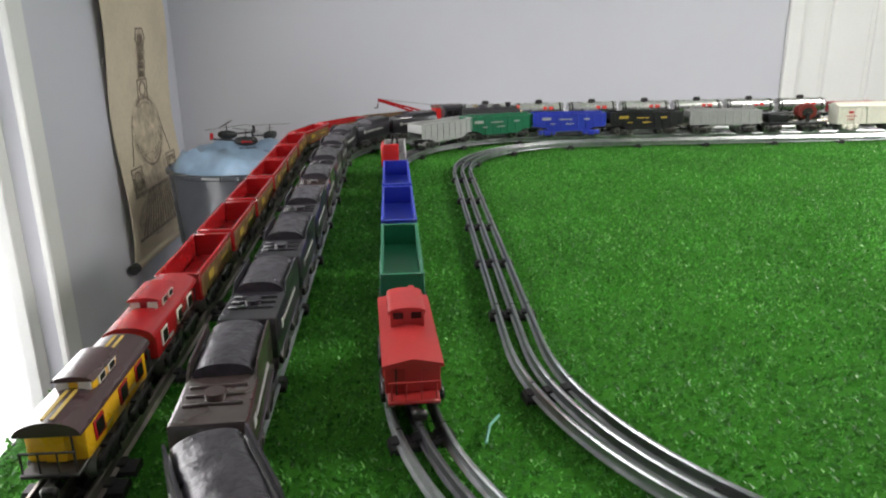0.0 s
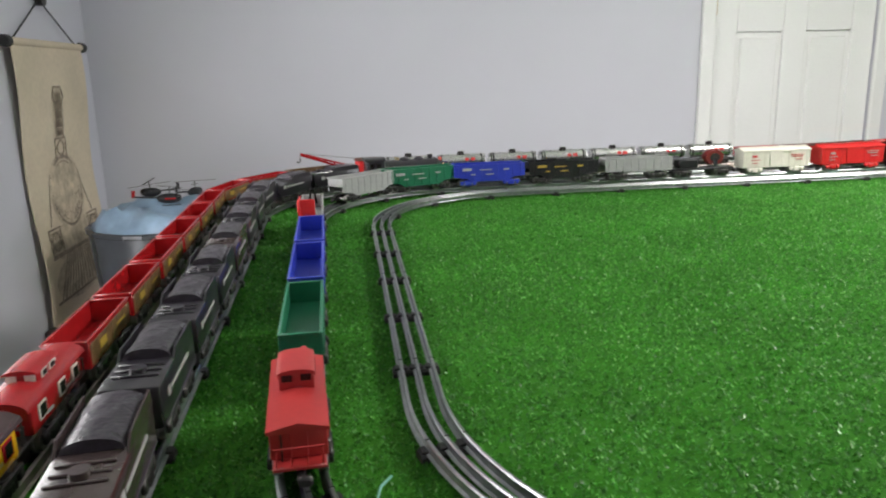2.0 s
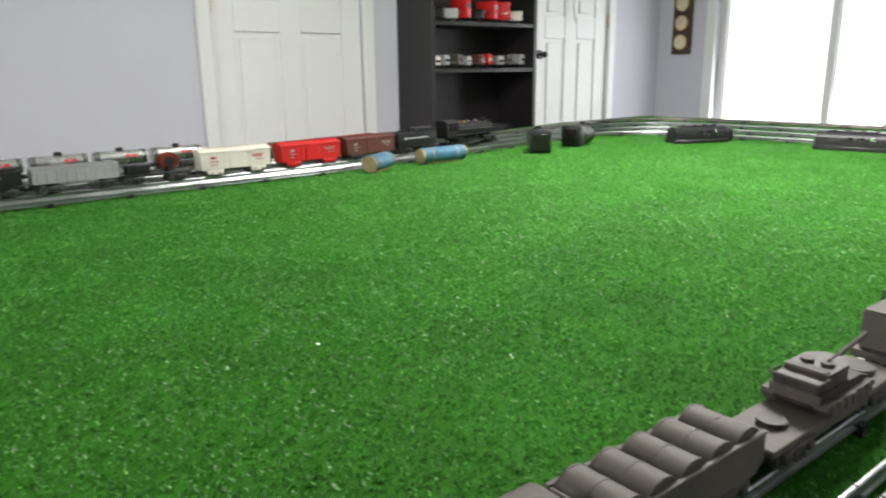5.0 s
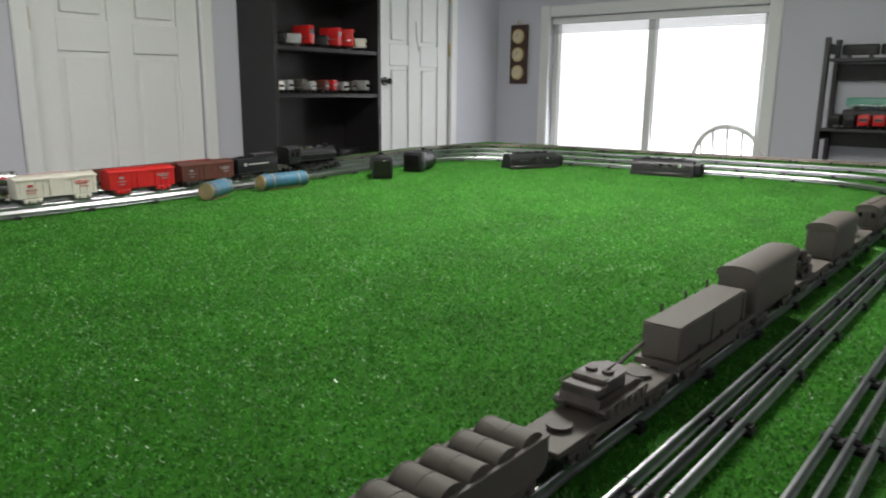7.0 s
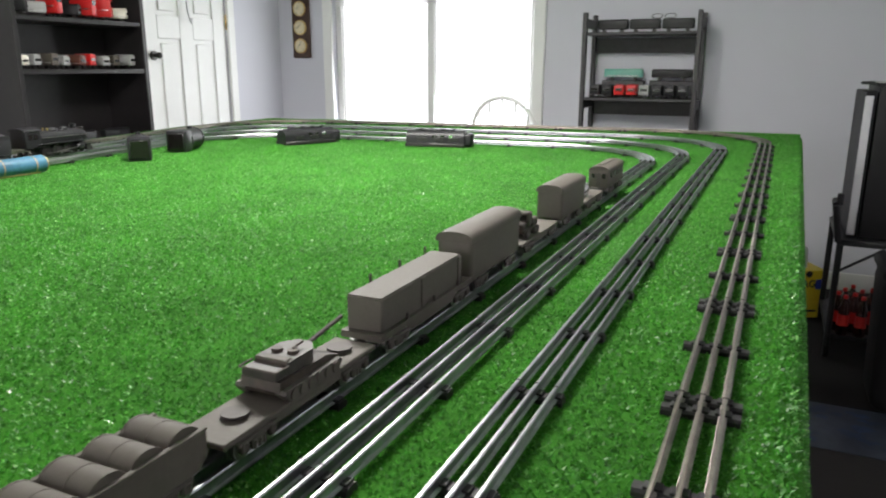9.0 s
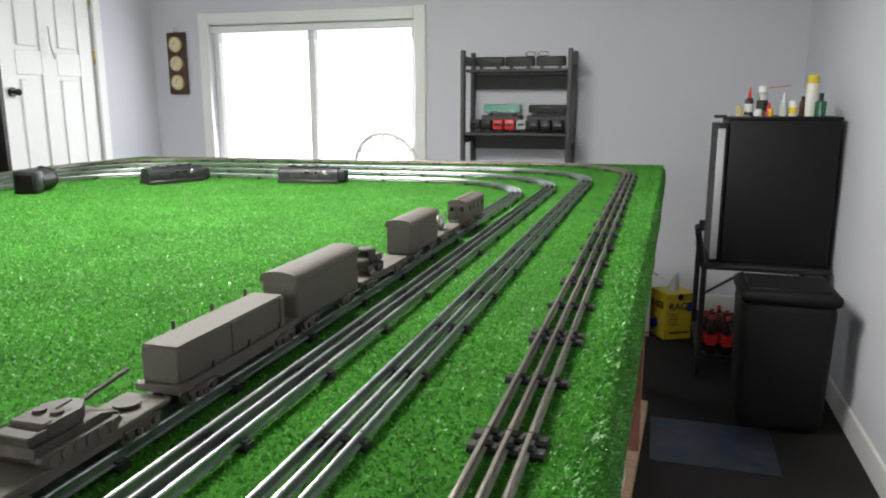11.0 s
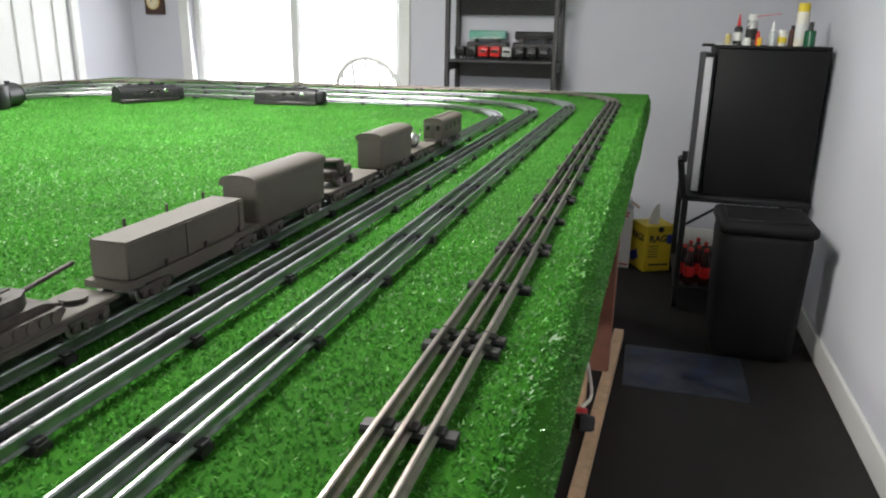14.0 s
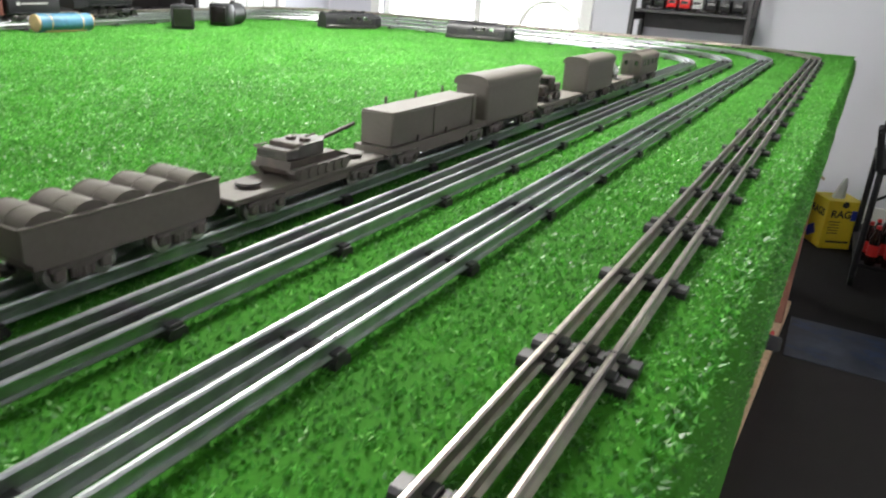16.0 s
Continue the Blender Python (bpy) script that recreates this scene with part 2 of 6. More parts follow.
M = dict(
    wall=mat("wall paint", (0.60, 0.60, 0.66), 0.75, grain=0.02, scale=300, bump=0.12, stain=0.03, stain_scale=1.5),
    white=mat("white door paint", (0.80, 0.80, 0.79), 0.45, grain=0.02, scale=120, stain=0.03, stain_scale=2),
    ceiling=mat("ceiling paint", (0.78, 0.78, 0.77), 0.9, grain=0.04, scale=150, bump=0.3, stain=0.03),
    carpet=mat("charcoal carpet", (0.036, 0.033, 0.033), 0.95, grain=0.45, scale=500, bump=0.8, stain=0.22, stain_scale=2.5, spec=0.1),
    turf=mat("turf mat", (0.036, 0.158, 0.014), 0.8, grain=0.16, scale=350, bump=0.35, stain=0.14, stain_scale=7, spec=0.06),
    blades=turf_blades(),
    # Pale colour puts bright glints into a few turf curls.
    curl=mat("glossy turf curl in glint colour", (0.20, 0.50, 0.10), 0.28, grain=0.2, scale=300, stain=0.25, stain_scale=20, spec=0.6),
    ply=mat("stained plywood", (0.20, 0.075, 0.045), 0.6, grain=0.25, scale=30, bump=0.2, stain=0.2, stain_scale=6),
    pine=mat("pine stud", (0.62, 0.42, 0.26), 0.65, grain=0.14, scale=45, bump=0.15, stain=0.16, stain_scale=9),
    rail=mat("tinplate rail", (0.37, 0.38, 0.39), 0.34, metal=1.0, grain=0.18, scale=90, stain=0.22, stain_scale=11),
    rail_old=mat("worn old rail", (0.36, 0.32, 0.29), 0.36, metal=1.0, grain=0.22, scale=90, stain=0.32, stain_scale=9),
    rail_dark=mat("blackened centre rail", (0.20, 0.20, 0.215), 0.4, metal=0.9, grain=0.2, scale=90, stain=0.3, stain_scale=10),
    tie=mat("black steel tie", (0.030, 0.028, 0.030), 0.45, metal=0.3, grain=0.3, scale=150, stain=0.25, stain_scale=30, random_tint=0.3),
    olive=mat("taupe grey plastic", (0.098, 0.083, 0.070), 0.62, grain=0.08, scale=200, bump=0.1, stain=0.12, stain_scale=18),
    olive_dark=mat("dark taupe plastic", (0.070, 0.058, 0.052), 0.6, grain=0.12, scale=200, stain=0.15, stain_scale=18),
    camo=mat("camouflage brown", (0.055, 0.041, 0.034), 0.6, grain=0.12, scale=200, stain=0.65, stain_scale=55),
    black=mat("black plastic", (0.014, 0.014, 0.016), 0.45, spec=0.35, grain=0.2, scale=200, bump=0.08, stain=0.25, stain_scale=14),
    black_gloss=mat("black lacquered tinplate", (0.020, 0.017, 0.023), 0.30, grain=0.15, scale=120, stain=0.2, stain_scale=14, coat=0.4),
    brownblack=mat("brown black tinplate", (0.050, 0.034, 0.034), 0.24, grain=0.15, scale=120, stain=0.25, stain_scale=14, coat=0.4),
    iron=mat("dark iron running gear", (0.05, 0.048, 0.047), 0.42, metal=0.7, grain=0.2, scale=200, stain=0.2, stain_scale=25),
    wheel=mat("wheel steel", (0.30, 0.29, 0.28), 0.35, metal=1.0, grain=0.2, scale=200, stain=0.3, stain_scale=40),
    chrome=mat("bright nickel", (0.75, 0.75, 0.76), 0.14, metal=1.0, grain=0.06, scale=100, stain=0.1, stain_scale=20),
    silver=mat("silver tinplate", (0.52, 0.52, 0.51), 0.28, metal=0.85, grain=0.06, scale=90, stain=0.12, stain_scale=25),
    red=mat("red tinplate", (0.35, 0.012, 0.015), 0.25, grain=0.08, scale=120, stain=0.12, stain_scale=20, coat=0.3),
    red_plastic=mat("red plastic", (0.42, 0.028, 0.028), 0.42, grain=0.06, scale=200, stain=0.08, stain_scale=20),
    redbright=mat("bright red plastic", (0.58, 0.018, 0.018), 0.4, grain=0.06, scale=200, stain=0.08, stain_scale=20),
    litho=mat("lithographed side", (0.15, 0.085, 0.035), 0.35, grain=0.5, scale=90, stain=0.5, stain_scale=60),
    yellow=mat("yellow tinplate", (0.72, 0.40, 0.012), 0.28, grain=0.06, scale=120, stain=0.12, stain_scale=20, coat=0.3),
    gold=mat("gold stripe", (0.46, 0.31, 0.05), 0.4, grain=0.05, scale=100),
    roofbrown=mat("dark brown roof tinplate", (0.060, 0.030, 0.034), 0.25, grain=0.12, scale=120, stain=0.2, stain_scale=14, coat=0.4),
    green=mat("green plastic", (0.012, 0.15, 0.075), 0.4, grain=0.08, scale=200, stain=0.12, stain_scale=18),
    blue=mat("blue plastic", (0.022, 0.042, 0.40), 0.4, grain=0.06, scale=200, stain=0.1, stain_scale=18),
    grey=mat("grey plastic", (0.36, 0.36, 0.36), 0.5, grain=0.08, scale=200, stain=0.1, stain_scale=18),
    cream=mat("cream plastic", (0.74, 0.70, 0.62), 0.45, grain=0.05, scale=200, stain=0.07, stain_scale=18),
    brown=mat("brown plastic", (0.11, 0.040, 0.030), 0.45, grain=0.1, scale=200, stain=0.15, stain_scale=18),
    ink_white=mat("white lettering", (0.36, 0.36, 0.35), 0.6, grain=0.05, scale=100),
    ink_red=mat("red lettering", (0.55, 0.03, 0.03), 0.6, grain=0.05, scale=100),
    ink_black=mat("black ink", (0.02, 0.02, 0.02), 0.6, grain=0.05, scale=100),
    navy_tube=mat("blue shell tube", (0.045, 0.14, 0.22), 0.4, grain=0.15, scale=80, stain=0.3, stain_scale=25),
    tan=mat("tan end", (0.40, 0.28, 0.15), 0.6, grain=0.15, scale=80, stain=0.25, stain_scale=30),
    parchment=mat("parchment", (0.64, 0.55, 0.41), 0.85, grain=0.06, scale=60, stain=0.12, stain_scale=4),
    wash=mat("brown ink wash", (0.50, 0.42, 0.31), 0.85, grain=0.25, scale=40, stain=0.25, stain_scale=18),
    sketch=mat("graphite drawing", (0.27, 0.22, 0.17), 0.85, grain=0.35, scale=40, stain=0.3, stain_scale=25),
    darkwood=mat("black brown wood veneer", (0.016, 0.014, 0.015), 0.4, grain=0.2, scale=40, stain=0.2, stain_scale=6),
    greywood=mat("grey black shelf wood", (0.045, 0.042, 0.045), 0.5, grain=0.2, scale=40, stain=0.15, stain_scale=8),
    fridge=mat("black fridge enamel", (0.008, 0.008, 0.009), 0.5, spec=0.25, grain=0.15, scale=250, bump=0.1, stain=0.12, stain_scale=4),
    alu=mat("brushed aluminium", (0.72, 0.72, 0.73), 0.35, metal=1.0, grain=0.08, scale=150, stain=0.06),
    bin=mat("black bin plastic", (0.0072, 0.0072, 0.0078), 0.6, spec=0.2, grain=0.15, scale=250, bump=0.15, stain=0.15, stain_scale=5),
    bluepaint=mat("blue floor film", (0.034, 0.040, 0.060), 0.5, grain=0.25, scale=25, stain=0.5, stain_scale=7),
    bluemark=mat("blue smeared ink", (0.024, 0.038, 0.085), 0.5, grain=0.3, scale=25, stain=0.5, stain_scale=12),
    yellowbox=mat("yellow card", (0.72, 0.55, 0.03), 0.55, grain=0.04, scale=60, stain=0.06),
    whitecard=mat("white card", (0.72, 0.71, 0.70), 0.6, grain=0.04, scale=60, stain=0.05),
    tissue=mat("white paper towel", (0.80, 0.80, 0.80), 0.9, grain=0.04, scale=60, stain=0.05),
    cola=mat("dark cola", (0.03, 0.006, 0.005), 0.15, grain=0.2, scale=60, stain=0.2, coat=0.5),
    bluecloth=mat("pale blue plastic film", (0.22, 0.31, 0.42), 0.3, grain=0.15, scale=20, bump=0.3, stain=0.35, stain_scale=9),
    tub=mat("smoky grey tub", (0.055, 0.060, 0.070), 0.25, grain=0.1, scale=30, stain=0.2, stain_scale=6),
    windowglass=glass("window glass"),
    blind=mat("white slat blind", (0.82, 0.82, 0.82), 0.6, grain=0.02, scale=60, stain=0.03),
    brass=mat("brass", (0.60, 0.42, 0.17), 0.3, metal=1.0, grain=0.08, scale=100),
    dial=mat("cream dial", (0.70, 0.62, 0.42), 0.4, grain=0.05, scale=100, stain=0.1),
    walnut=mat("dark walnut", (0.055, 0.025, 0.014), 0.35, grain=0.3, scale=50, stain=0.2, stain_scale=8),
    teal=mat("sea green enamel", (0.15, 0.42, 0.33), 0.35, grain=0.05, scale=100, stain=0.1),
    dark_glass=mat("dark window opening", (0.012, 0.010, 0.010), 0.2, grain=0.1, scale=60),
    coal=mat("crinkled black coal load", (0.052, 0.046, 0.056), 0.30, metal=0.25, grain=0.4, scale=120, bump=0.7, stain=0.3, stain_scale=45),
    grey_plate=mat("violet grey metal plate", (0.11, 0.10, 0.125), 0.4, metal=0.3, grain=0.1, scale=150),
    drumred=mat("dark red plastic", (0.16, 0.018, 0.016), 0.4, grain=0.1, scale=150),
    camo_dark=mat("dark camouflage", (0.048, 0.040, 0.037), 0.45, grain=0.15, scale=200, stain=0.6, stain_scale=60),
    outside=glow("bright overcast outdoors", (1.0, 1.0, 1.0), 2.4),
    headlight=glow("lit headlight lens", (1.0, 0.52, 0.28), 4.0),
    marker=glow("lit number board", (0.50, 0.07, 0.05), 0.5),
)

# ---- small mesh kit ----
def xf(bm, verts, m):
    bmesh.ops.transform(bm, matrix=m, verts=verts)

def box(bm, c, s, bevel=0.0, seg=1, rot=None):
    """Adds a box of size s round c, its edges rounded by bevel."""
    r = bmesh.ops.create_cube(bm, size=1)
    vs = r["verts"]
    xf(bm, vs, Matrix.Diagonal((*s, 1)))
    if bevel:
        es = list({e for v in vs for e in v.link_edges})
        g = bmesh.ops.bevel(bm, geom=es, offset=min(bevel, 0.45 * min(s)), segments=seg, profile=0.5, affect="EDGES")
        vs = list({v for f in g["faces"] for v in f.verts} | {v for v in vs if v.is_valid})
        seen, stack = set(vs), list(vs)
        while stack:
            for e in stack.pop().link_edges:
                for v in e.verts:
                    if v not in seen:
                        seen.add(v)
                        stack.append(v)
        vs = list(seen)
    xf(bm, vs, Matrix.Translation(c) @ (rot or Matrix.Identity(4)))
    return bm

def cyl(bm, c, r, h, axis="z", seg=16, r2=None, rot=None):
    g = bmesh.ops.create_cone(bm, cap_ends=True, segments=seg, radius1=r, radius2=r if r2 is None else r2, depth=h)
    turn = {"z": Matrix.Identity(4), "x": pose(0, 0, 0, 0, 90, 0), "y": pose(0, 0, 0, -90, 0, 0)}[axis]
    xf(bm, g["verts"], Matrix.Translation(c) @ (rot or Matrix.Identity(4)) @ turn)
    return bm

def ball(bm, c, s, seg=12):
    g = bmesh.ops.create_uvsphere(bm, u_segments=seg, v_segments=max(6, seg // 2 + 2), radius=1)
    xf(bm, g["verts"], Matrix.Translation(c) @ Matrix.Diagonal((*s, 1)))
    return bm

def prism(bm, outline, a, b, axis="x"):
    """Extrudes a closed outline from a to b along an axis; the outline lies in the other two."""
    def p(u, v, w):
        return {"x": (w, u, v), "y": (u, w, v), "z": (u, v, w)}[axis]
    va = [bm.verts.new(p(u, v, a)) for u, v in outline]
    vb = [bm.verts.new(p(u, v, b)) for u, v in outline]
    n = len(outline)
    bm.faces.new(va)
    bm.faces.new(vb[::-1])
    for i in range(n):
        bm.faces.new((va[i], vb[i], vb[(i + 1) % n], va[(i + 1) % n]))
    return bm

def tube(bm, pts, r, seg=6):
    """A round rod through the points."""
    for a, b in zip(pts, pts[1:]):
        a, b = Vector(a), Vector(b)
        d = b - a
        g = bmesh.ops.create_cone(bm, cap_ends=True, segments=seg, radius1=r, radius2=r, depth=d.length)
        xf(bm, g["verts"], Matrix.Translation((a + b) / 2) @ d.to_track_quat("Z", "Y").to_matrix().to_4x4())
    return bm

def mesh_of(name, bm, material, smooth=False):
    bmesh.ops.recalc_face_normals(bm, faces=bm.faces)
    me = bpy.data.meshes.new(name)
    bm.to_mesh(me)
    bm.free()
    me.materials.append(material)
    if smooth:
        me.shade_smooth()
        me.set_sharp_from_angle(angle=radians(38))
    return me

def nb():
    return bmesh.new()

def part(name, bm, material, parent, label="", smooth=True):
    ob = new(name, mesh_of(name, bm, material, smooth))
    ob.parent = parent
    return tagged(ob, label)

def shared(name, me, parent, m):
    ob = new(name, me)
    ob.parent = parent
    ob.matrix_basis = m
    return ob

def thing(name, label, category, m=None, group="", kind=""):
    ob = new(name)
    ob.empty_display_size = 0.02
    if m is not None:
        ob.matrix_basis = m
    return tagged(ob, label, category, group, kind)

def solid(name, bm, material, label, category, group="", kind="", m=None, smooth=True):
    ob = new(name, mesh_of(name, bm, material, smooth))
    if m is not None:
        ob.matrix_basis = m
    return tagged(ob, label, category, group, kind)

def text_mesh(body, size, material, depth=0.0004, bold=0.0):
    cu = bpy.data.curves.new("lettering", "FONT")
    cu.body, cu.size, cu.extrude, cu.align_x, cu.align_y = body, size, depth, "CENTER", "CENTER"
    cu.offset = bold
    ob = bpy.data.objects.new("lettering", cu)
    scene.collection.objects.link(ob)
    me = bpy.data.meshes.new_from_object(ob.evaluated_get(bpy.context.evaluated_depsgraph_get()))
    bpy.data.objects.remove(ob)
    bpy.data.curves.remove(cu)
    me.materials.clear()
    me.materials.append(material)
    return me

# ---- the room ----
FLOOR, CEIL = -0.92, 1.48
X0, X1, Y0, Y1, T = -0.62, 5.30, -0.80, 3.30, 0.12
DOORS = ((2.065, 2.845), (4.05, 4.745))
DOOR_TOP = FLOOR + 2.03
WIN = (1.40, 2.85, -0.32, 0.78)       # y from, y to, z from, z to
GLASS = (0.45, 2.03, FLOOR + 0.02, FLOOR + 2.05)

def wall(name, boxes, label):
    bm = nb()
    for a, b in boxes:
        box(bm, [(p + q) / 2 for p, q in zip(a, b)], [q - p for p, q in zip(a, b)])
    return solid(name, bm, M["wall"], label, "wall", kind="structure", smooth=False)

YM = -0.95                            # the room goes on behind the camera's side to the near wall
solid("floor", box(nb(), ((X0 + X1) / 2, (Y0 + Y1) / 2, FLOOR - 0.05), (X1 - X0 + 0.4, Y1 - Y0 + 0.4, 0.1)), M["carpet"], "dark charcoal carpet floor, worn and dusty", "floor", kind="structure", smooth=False)
solid("ceiling", box(nb(), ((X0 + X1) / 2, (Y0 + Y1) / 2, CEIL + 0.05), (X1 - X0 + 0.4, Y1 - Y0 + 0.4, 0.1)), M["ceiling"], "plain white painted ceiling", "ceiling", kind="structure", smooth=False)
(d1a, d1b), (d2a, d2b) = DOORS
wall("wall_north", [((X0 - T, Y1, FLOOR), (d1a, Y1 + T, CEIL)), ((d1b, Y1, FLOOR), (d2a, Y1 + T, CEIL)), ((d2b, Y1, FLOOR), (X1 + T, Y1 + T, CEIL)),
                    ((d1a, Y1, DOOR_TOP), (d1b, Y1 + T, CEIL)), ((d2a, Y1, DOOR_TOP), (d2b, Y1 + T, CEIL))], "pale lavender grey painted wall with two doors")
wall("wall_south", [((X0 - T, Y0 - T, FLOOR), (X1 + T, Y0, CEIL))], "pale lavender grey painted wall with white baseboard")
wall("wall_east", [((X1, Y0, FLOOR), (X1 + T, WIN[0], CEIL)), ((X1, WIN[1], FLOOR), (X1 + T, Y1, CEIL)), ((X1, WIN[0], FLOOR), (X1 + T, WIN[1], WIN[2])), ((X1, WIN[0], WIN[3]), (X1 + T, WIN[1], CEIL))], "pale lavender grey painted wall with wide window")
wall("wall_west", [((X0 - T, Y0, FLOOR), (X0, GLASS[0], CEIL)), ((X0 - T, GLASS[1], FLOOR), (X0, Y1, CEIL)), ((X0 - T, GLASS[0], GLASS[3]), (X0, GLASS[1], CEIL))], "pale lavender grey painted wall with glazed door opening")

bm = nb()
for a, b in (((X0, Y1 - 0.014), (d1a - 0.07, Y1)), ((d1b + 0.07, Y1 - 0.014), (d2a - 0.07, Y1)), ((d2b + 0.07, Y1 - 0.014), (X1, Y1)),
             ((X0, Y0), (X1 - 0.014, Y0 + 0.014)), ((X1 - 0.014, Y0), (X1, Y1 - 0.014)), ((X0, GLASS[1] + 0.08), (X0 + 0.014, Y1 - 0.014))):
    box(bm, ((a[0] + b[0]) / 2, (a[1] + b[1]) / 2, FLOOR + 0.05), (b[0] - a[0], b[1] - a[1], 0.10), 0.004)
solid("baseboard", bm, M["white"], "white painted wooden baseboard along the walls", "baseboard", kind="structure")

def panel_door(name, x0, x1, label, knob_left, fan=False, kz=0.82):
    """A six-panel white door in its casing on the north wall."""
    d = thing(name, label, "door", pose((x0 + x1) / 2, Y1, FLOOR), kind="structure")
    w, h = x1 - x0, 2.03
    bm = nb()
    for s in (-1, 1):
        box(bm, (s * (w / 2 + 0.03), -0.008, h / 2 + 0.03), (0.065, 0.022, h + 0.06), 0.006)
    box(bm, (0, -0.008, h + 0.032), (w - 0.006, 0.022, 0.065), 0.006)
    part("casing", bm, M["white"], d)
    st, mid = 0.115, 0.11
    rows = ((0.22, 1.345), (1.48, 1.90))
    bm = nb()
    cols = ((-w / 2 + st, -mid / 2), (mid / 2, w / 2 - st))
    box(bm, (0, 0.030, h / 2), (w - 0.006, 0.016, h - 0.01))
    for s in (-1, 1):
        box(bm, (s * (w / 2 - st / 2 - 0.002), 0.0185, h / 2), (st - 0.004, 0.018, h - 0.012), 0.003)
    box(bm, (0, 0.0185, h / 2), (mid, 0.018, h - 0.012), 0.003)
    zs = [0.0] + [z for r in rows for z in r] + [h]
    for i in range(0, len(zs), 2):
        for a, b in cols:
            box(bm, ((a + b) / 2, 0.0186, (zs[i] + zs[i + 1]) / 2), (b - a, 0.0175, zs[i + 1] - zs[i] - 0.004), 0.003)
    leaf = part("door_leaf", bm, M["white"], d)
    for a, b in cols:
        for z0, z1 in rows:
            bm = nb()
            box(bm, ((a + b) / 2, 0.0185, (z0 + z1) / 2), (b - a - 0.045, 0.016, z1 - z0 - 0.045), 0.006)
            part("panel", bm, M["white"], leaf)
    k = -1 if knob_left else 1
    bm = nb()
    cyl(bm, (k * (w / 2 - 0.06), -0.004, kz), 0.026, 0.012, "y")
    cyl(bm, (k * (w / 2 - 0.06), -0.025, kz), 0.010, 0.04, "y")
    ball(bm, (k * (w / 2 - 0.06), -0.046, kz), (0.019, 0.016, 0.019))
    part("knob", bm, M["iron"], d, "dark metal door knob")
    for z in (0.25, 1.465, 1.82):
        part("hinge", box(nb(), (-k * (w / 2 - 0.002), 0.000, z), (0.016, 0.012, 0.09), 0.003), M["brass"], d, "brass hinge")
    if fan:
        part("hook", tube(nb(), [(0.0, -0.004, 1.62), (-0.012, -0.02, 1.52), (0.004, -0.028, 1.44), (0.02, -0.02, 1.47)], 0.005), M["alu"], d, "thin wire hook on the door")
    return d

panel_door("door_1", *DOORS[0], "white six-panel interior door in white casing, closed", False)
panel_door("door_2", *DOORS[1], "white six-panel closet door with dark knob, closed", True, True, 1.25)

def window():
    y0, y1, z0, z1 = WIN
    w = thing("window_1", "wide white sliding window with slat blind, glaring with daylight", "window", pose(X1, 0, 0), kind="structure")
    bm = nb()
    for y in (y0 - 0.035, y1 + 0.035):
        box(bm, (-0.010, y, (z0 + z1) / 2), (0.024, 0.075, z1 - z0 + 0.15), 0.006)
    for z in (z0 - 0.035, z1 + 0.035):
        box(bm, (-0.009, (y0 + y1) / 2, z), (0.022, y1 - y0 - 0.004, 0.075), 0.006)
    part("window_casing", bm, M["white"], w)
    bm = nb()
    for y in (y0 + 0.02, y1 - 0.02):
        box(bm, (0.07, y, (z0 + z1) / 2), (0.05, 0.04, z1 - z0), 0.004)
    box(bm, (0.07, (y0 + y1) / 2, (z0 + z1) / 2), (0.05, 0.05, z1 - z0), 0.004)
    for z in (z0 + 0.02, z1 - 0.02):
        box(bm, (0.07, (y0 + y1) / 2, z), (0.046, y1 - y0, 0.04), 0.004)
    part("window_frame", bm, M["white"], w)
    ym = (y0 + y1) / 2
    for a, b in ((y0 + 0.04, ym - 0.025), (ym + 0.025, y1 - 0.04)):
        p = part("pane", box(nb(), (0.085, (a + b) / 2, (z0 + z1) / 2), (0.004, b - a, z1 - z0 - 0.08)), M["windowglass"], w, smooth=False)
        p.visible_shadow = False
    part("window_sill", box(nb(), (-0.012, ym, z0 - 0.004), (0.09, y1 - y0 + 0.12, 0.018), 0.005), M["white"], w)
    bm = nb()
    box(bm, (0.022, ym, z1 - 0.03), (0.04, y1 - y0 - 0.01, 0.045), 0.004)
    part("blind_rail", bm, M["blind"], w)
    slat = mesh_of("slat", box(nb(), (0, 0, 0), (0.022, y1 - y0 - 0.02, 0.0012), rot=pose(0, 0, 0, 0, 12, 0)), M["blind"])
    for i in range(5):
        shared("slat", slat, w, Matrix.Translation((0.022, ym, z1 - 0.062 - 0.011 * i)))
    for y in (y0 + 0.12, y1 - 0.12):
        part("blind_cord", tube(nb(), [(0.022, y, z1 - 0.05), (0.022, y, z0 + 0.3)], 0.0015), M["blind"], w)

window()
solid("backdrop", box(nb(), (X1 + 1.3, 2.1, 0.3), (0.02, 7.0, 5.0)), M["outside"], "bright white overcast daylight outdoors", "backdrop", kind="structure", smooth=False)
solid("backdrop", box(nb(), (X0 - 1.2, 0.9, 0.3), (0.02, 6.0, 5.0)), M["outside"], "bright white overcast daylight outdoors", "backdrop", kind="structure", smooth=False)

def patio_door():
    y0, y1, z0, z1 = GLASS
    w = thing("window_2", "white framed glazed door letting in glaring daylight", "window", pose(X0, 0, 0), kind="structure")
    bm = nb()
    for y in (y0 - 0.04, y1 + 0.04):
        box(bm, (0.010, y, (z0 + z1) / 2), (0.024, 0.09, z1 - z0 + 0.1), 0.006)
    box(bm, (0.009, (y0 + y1) / 2, z1 + 0.04), (0.022, y1 - y0 - 0.004, 0.085), 0.006)
    part("window_casing", bm, M["white"], w)
    bm = nb()
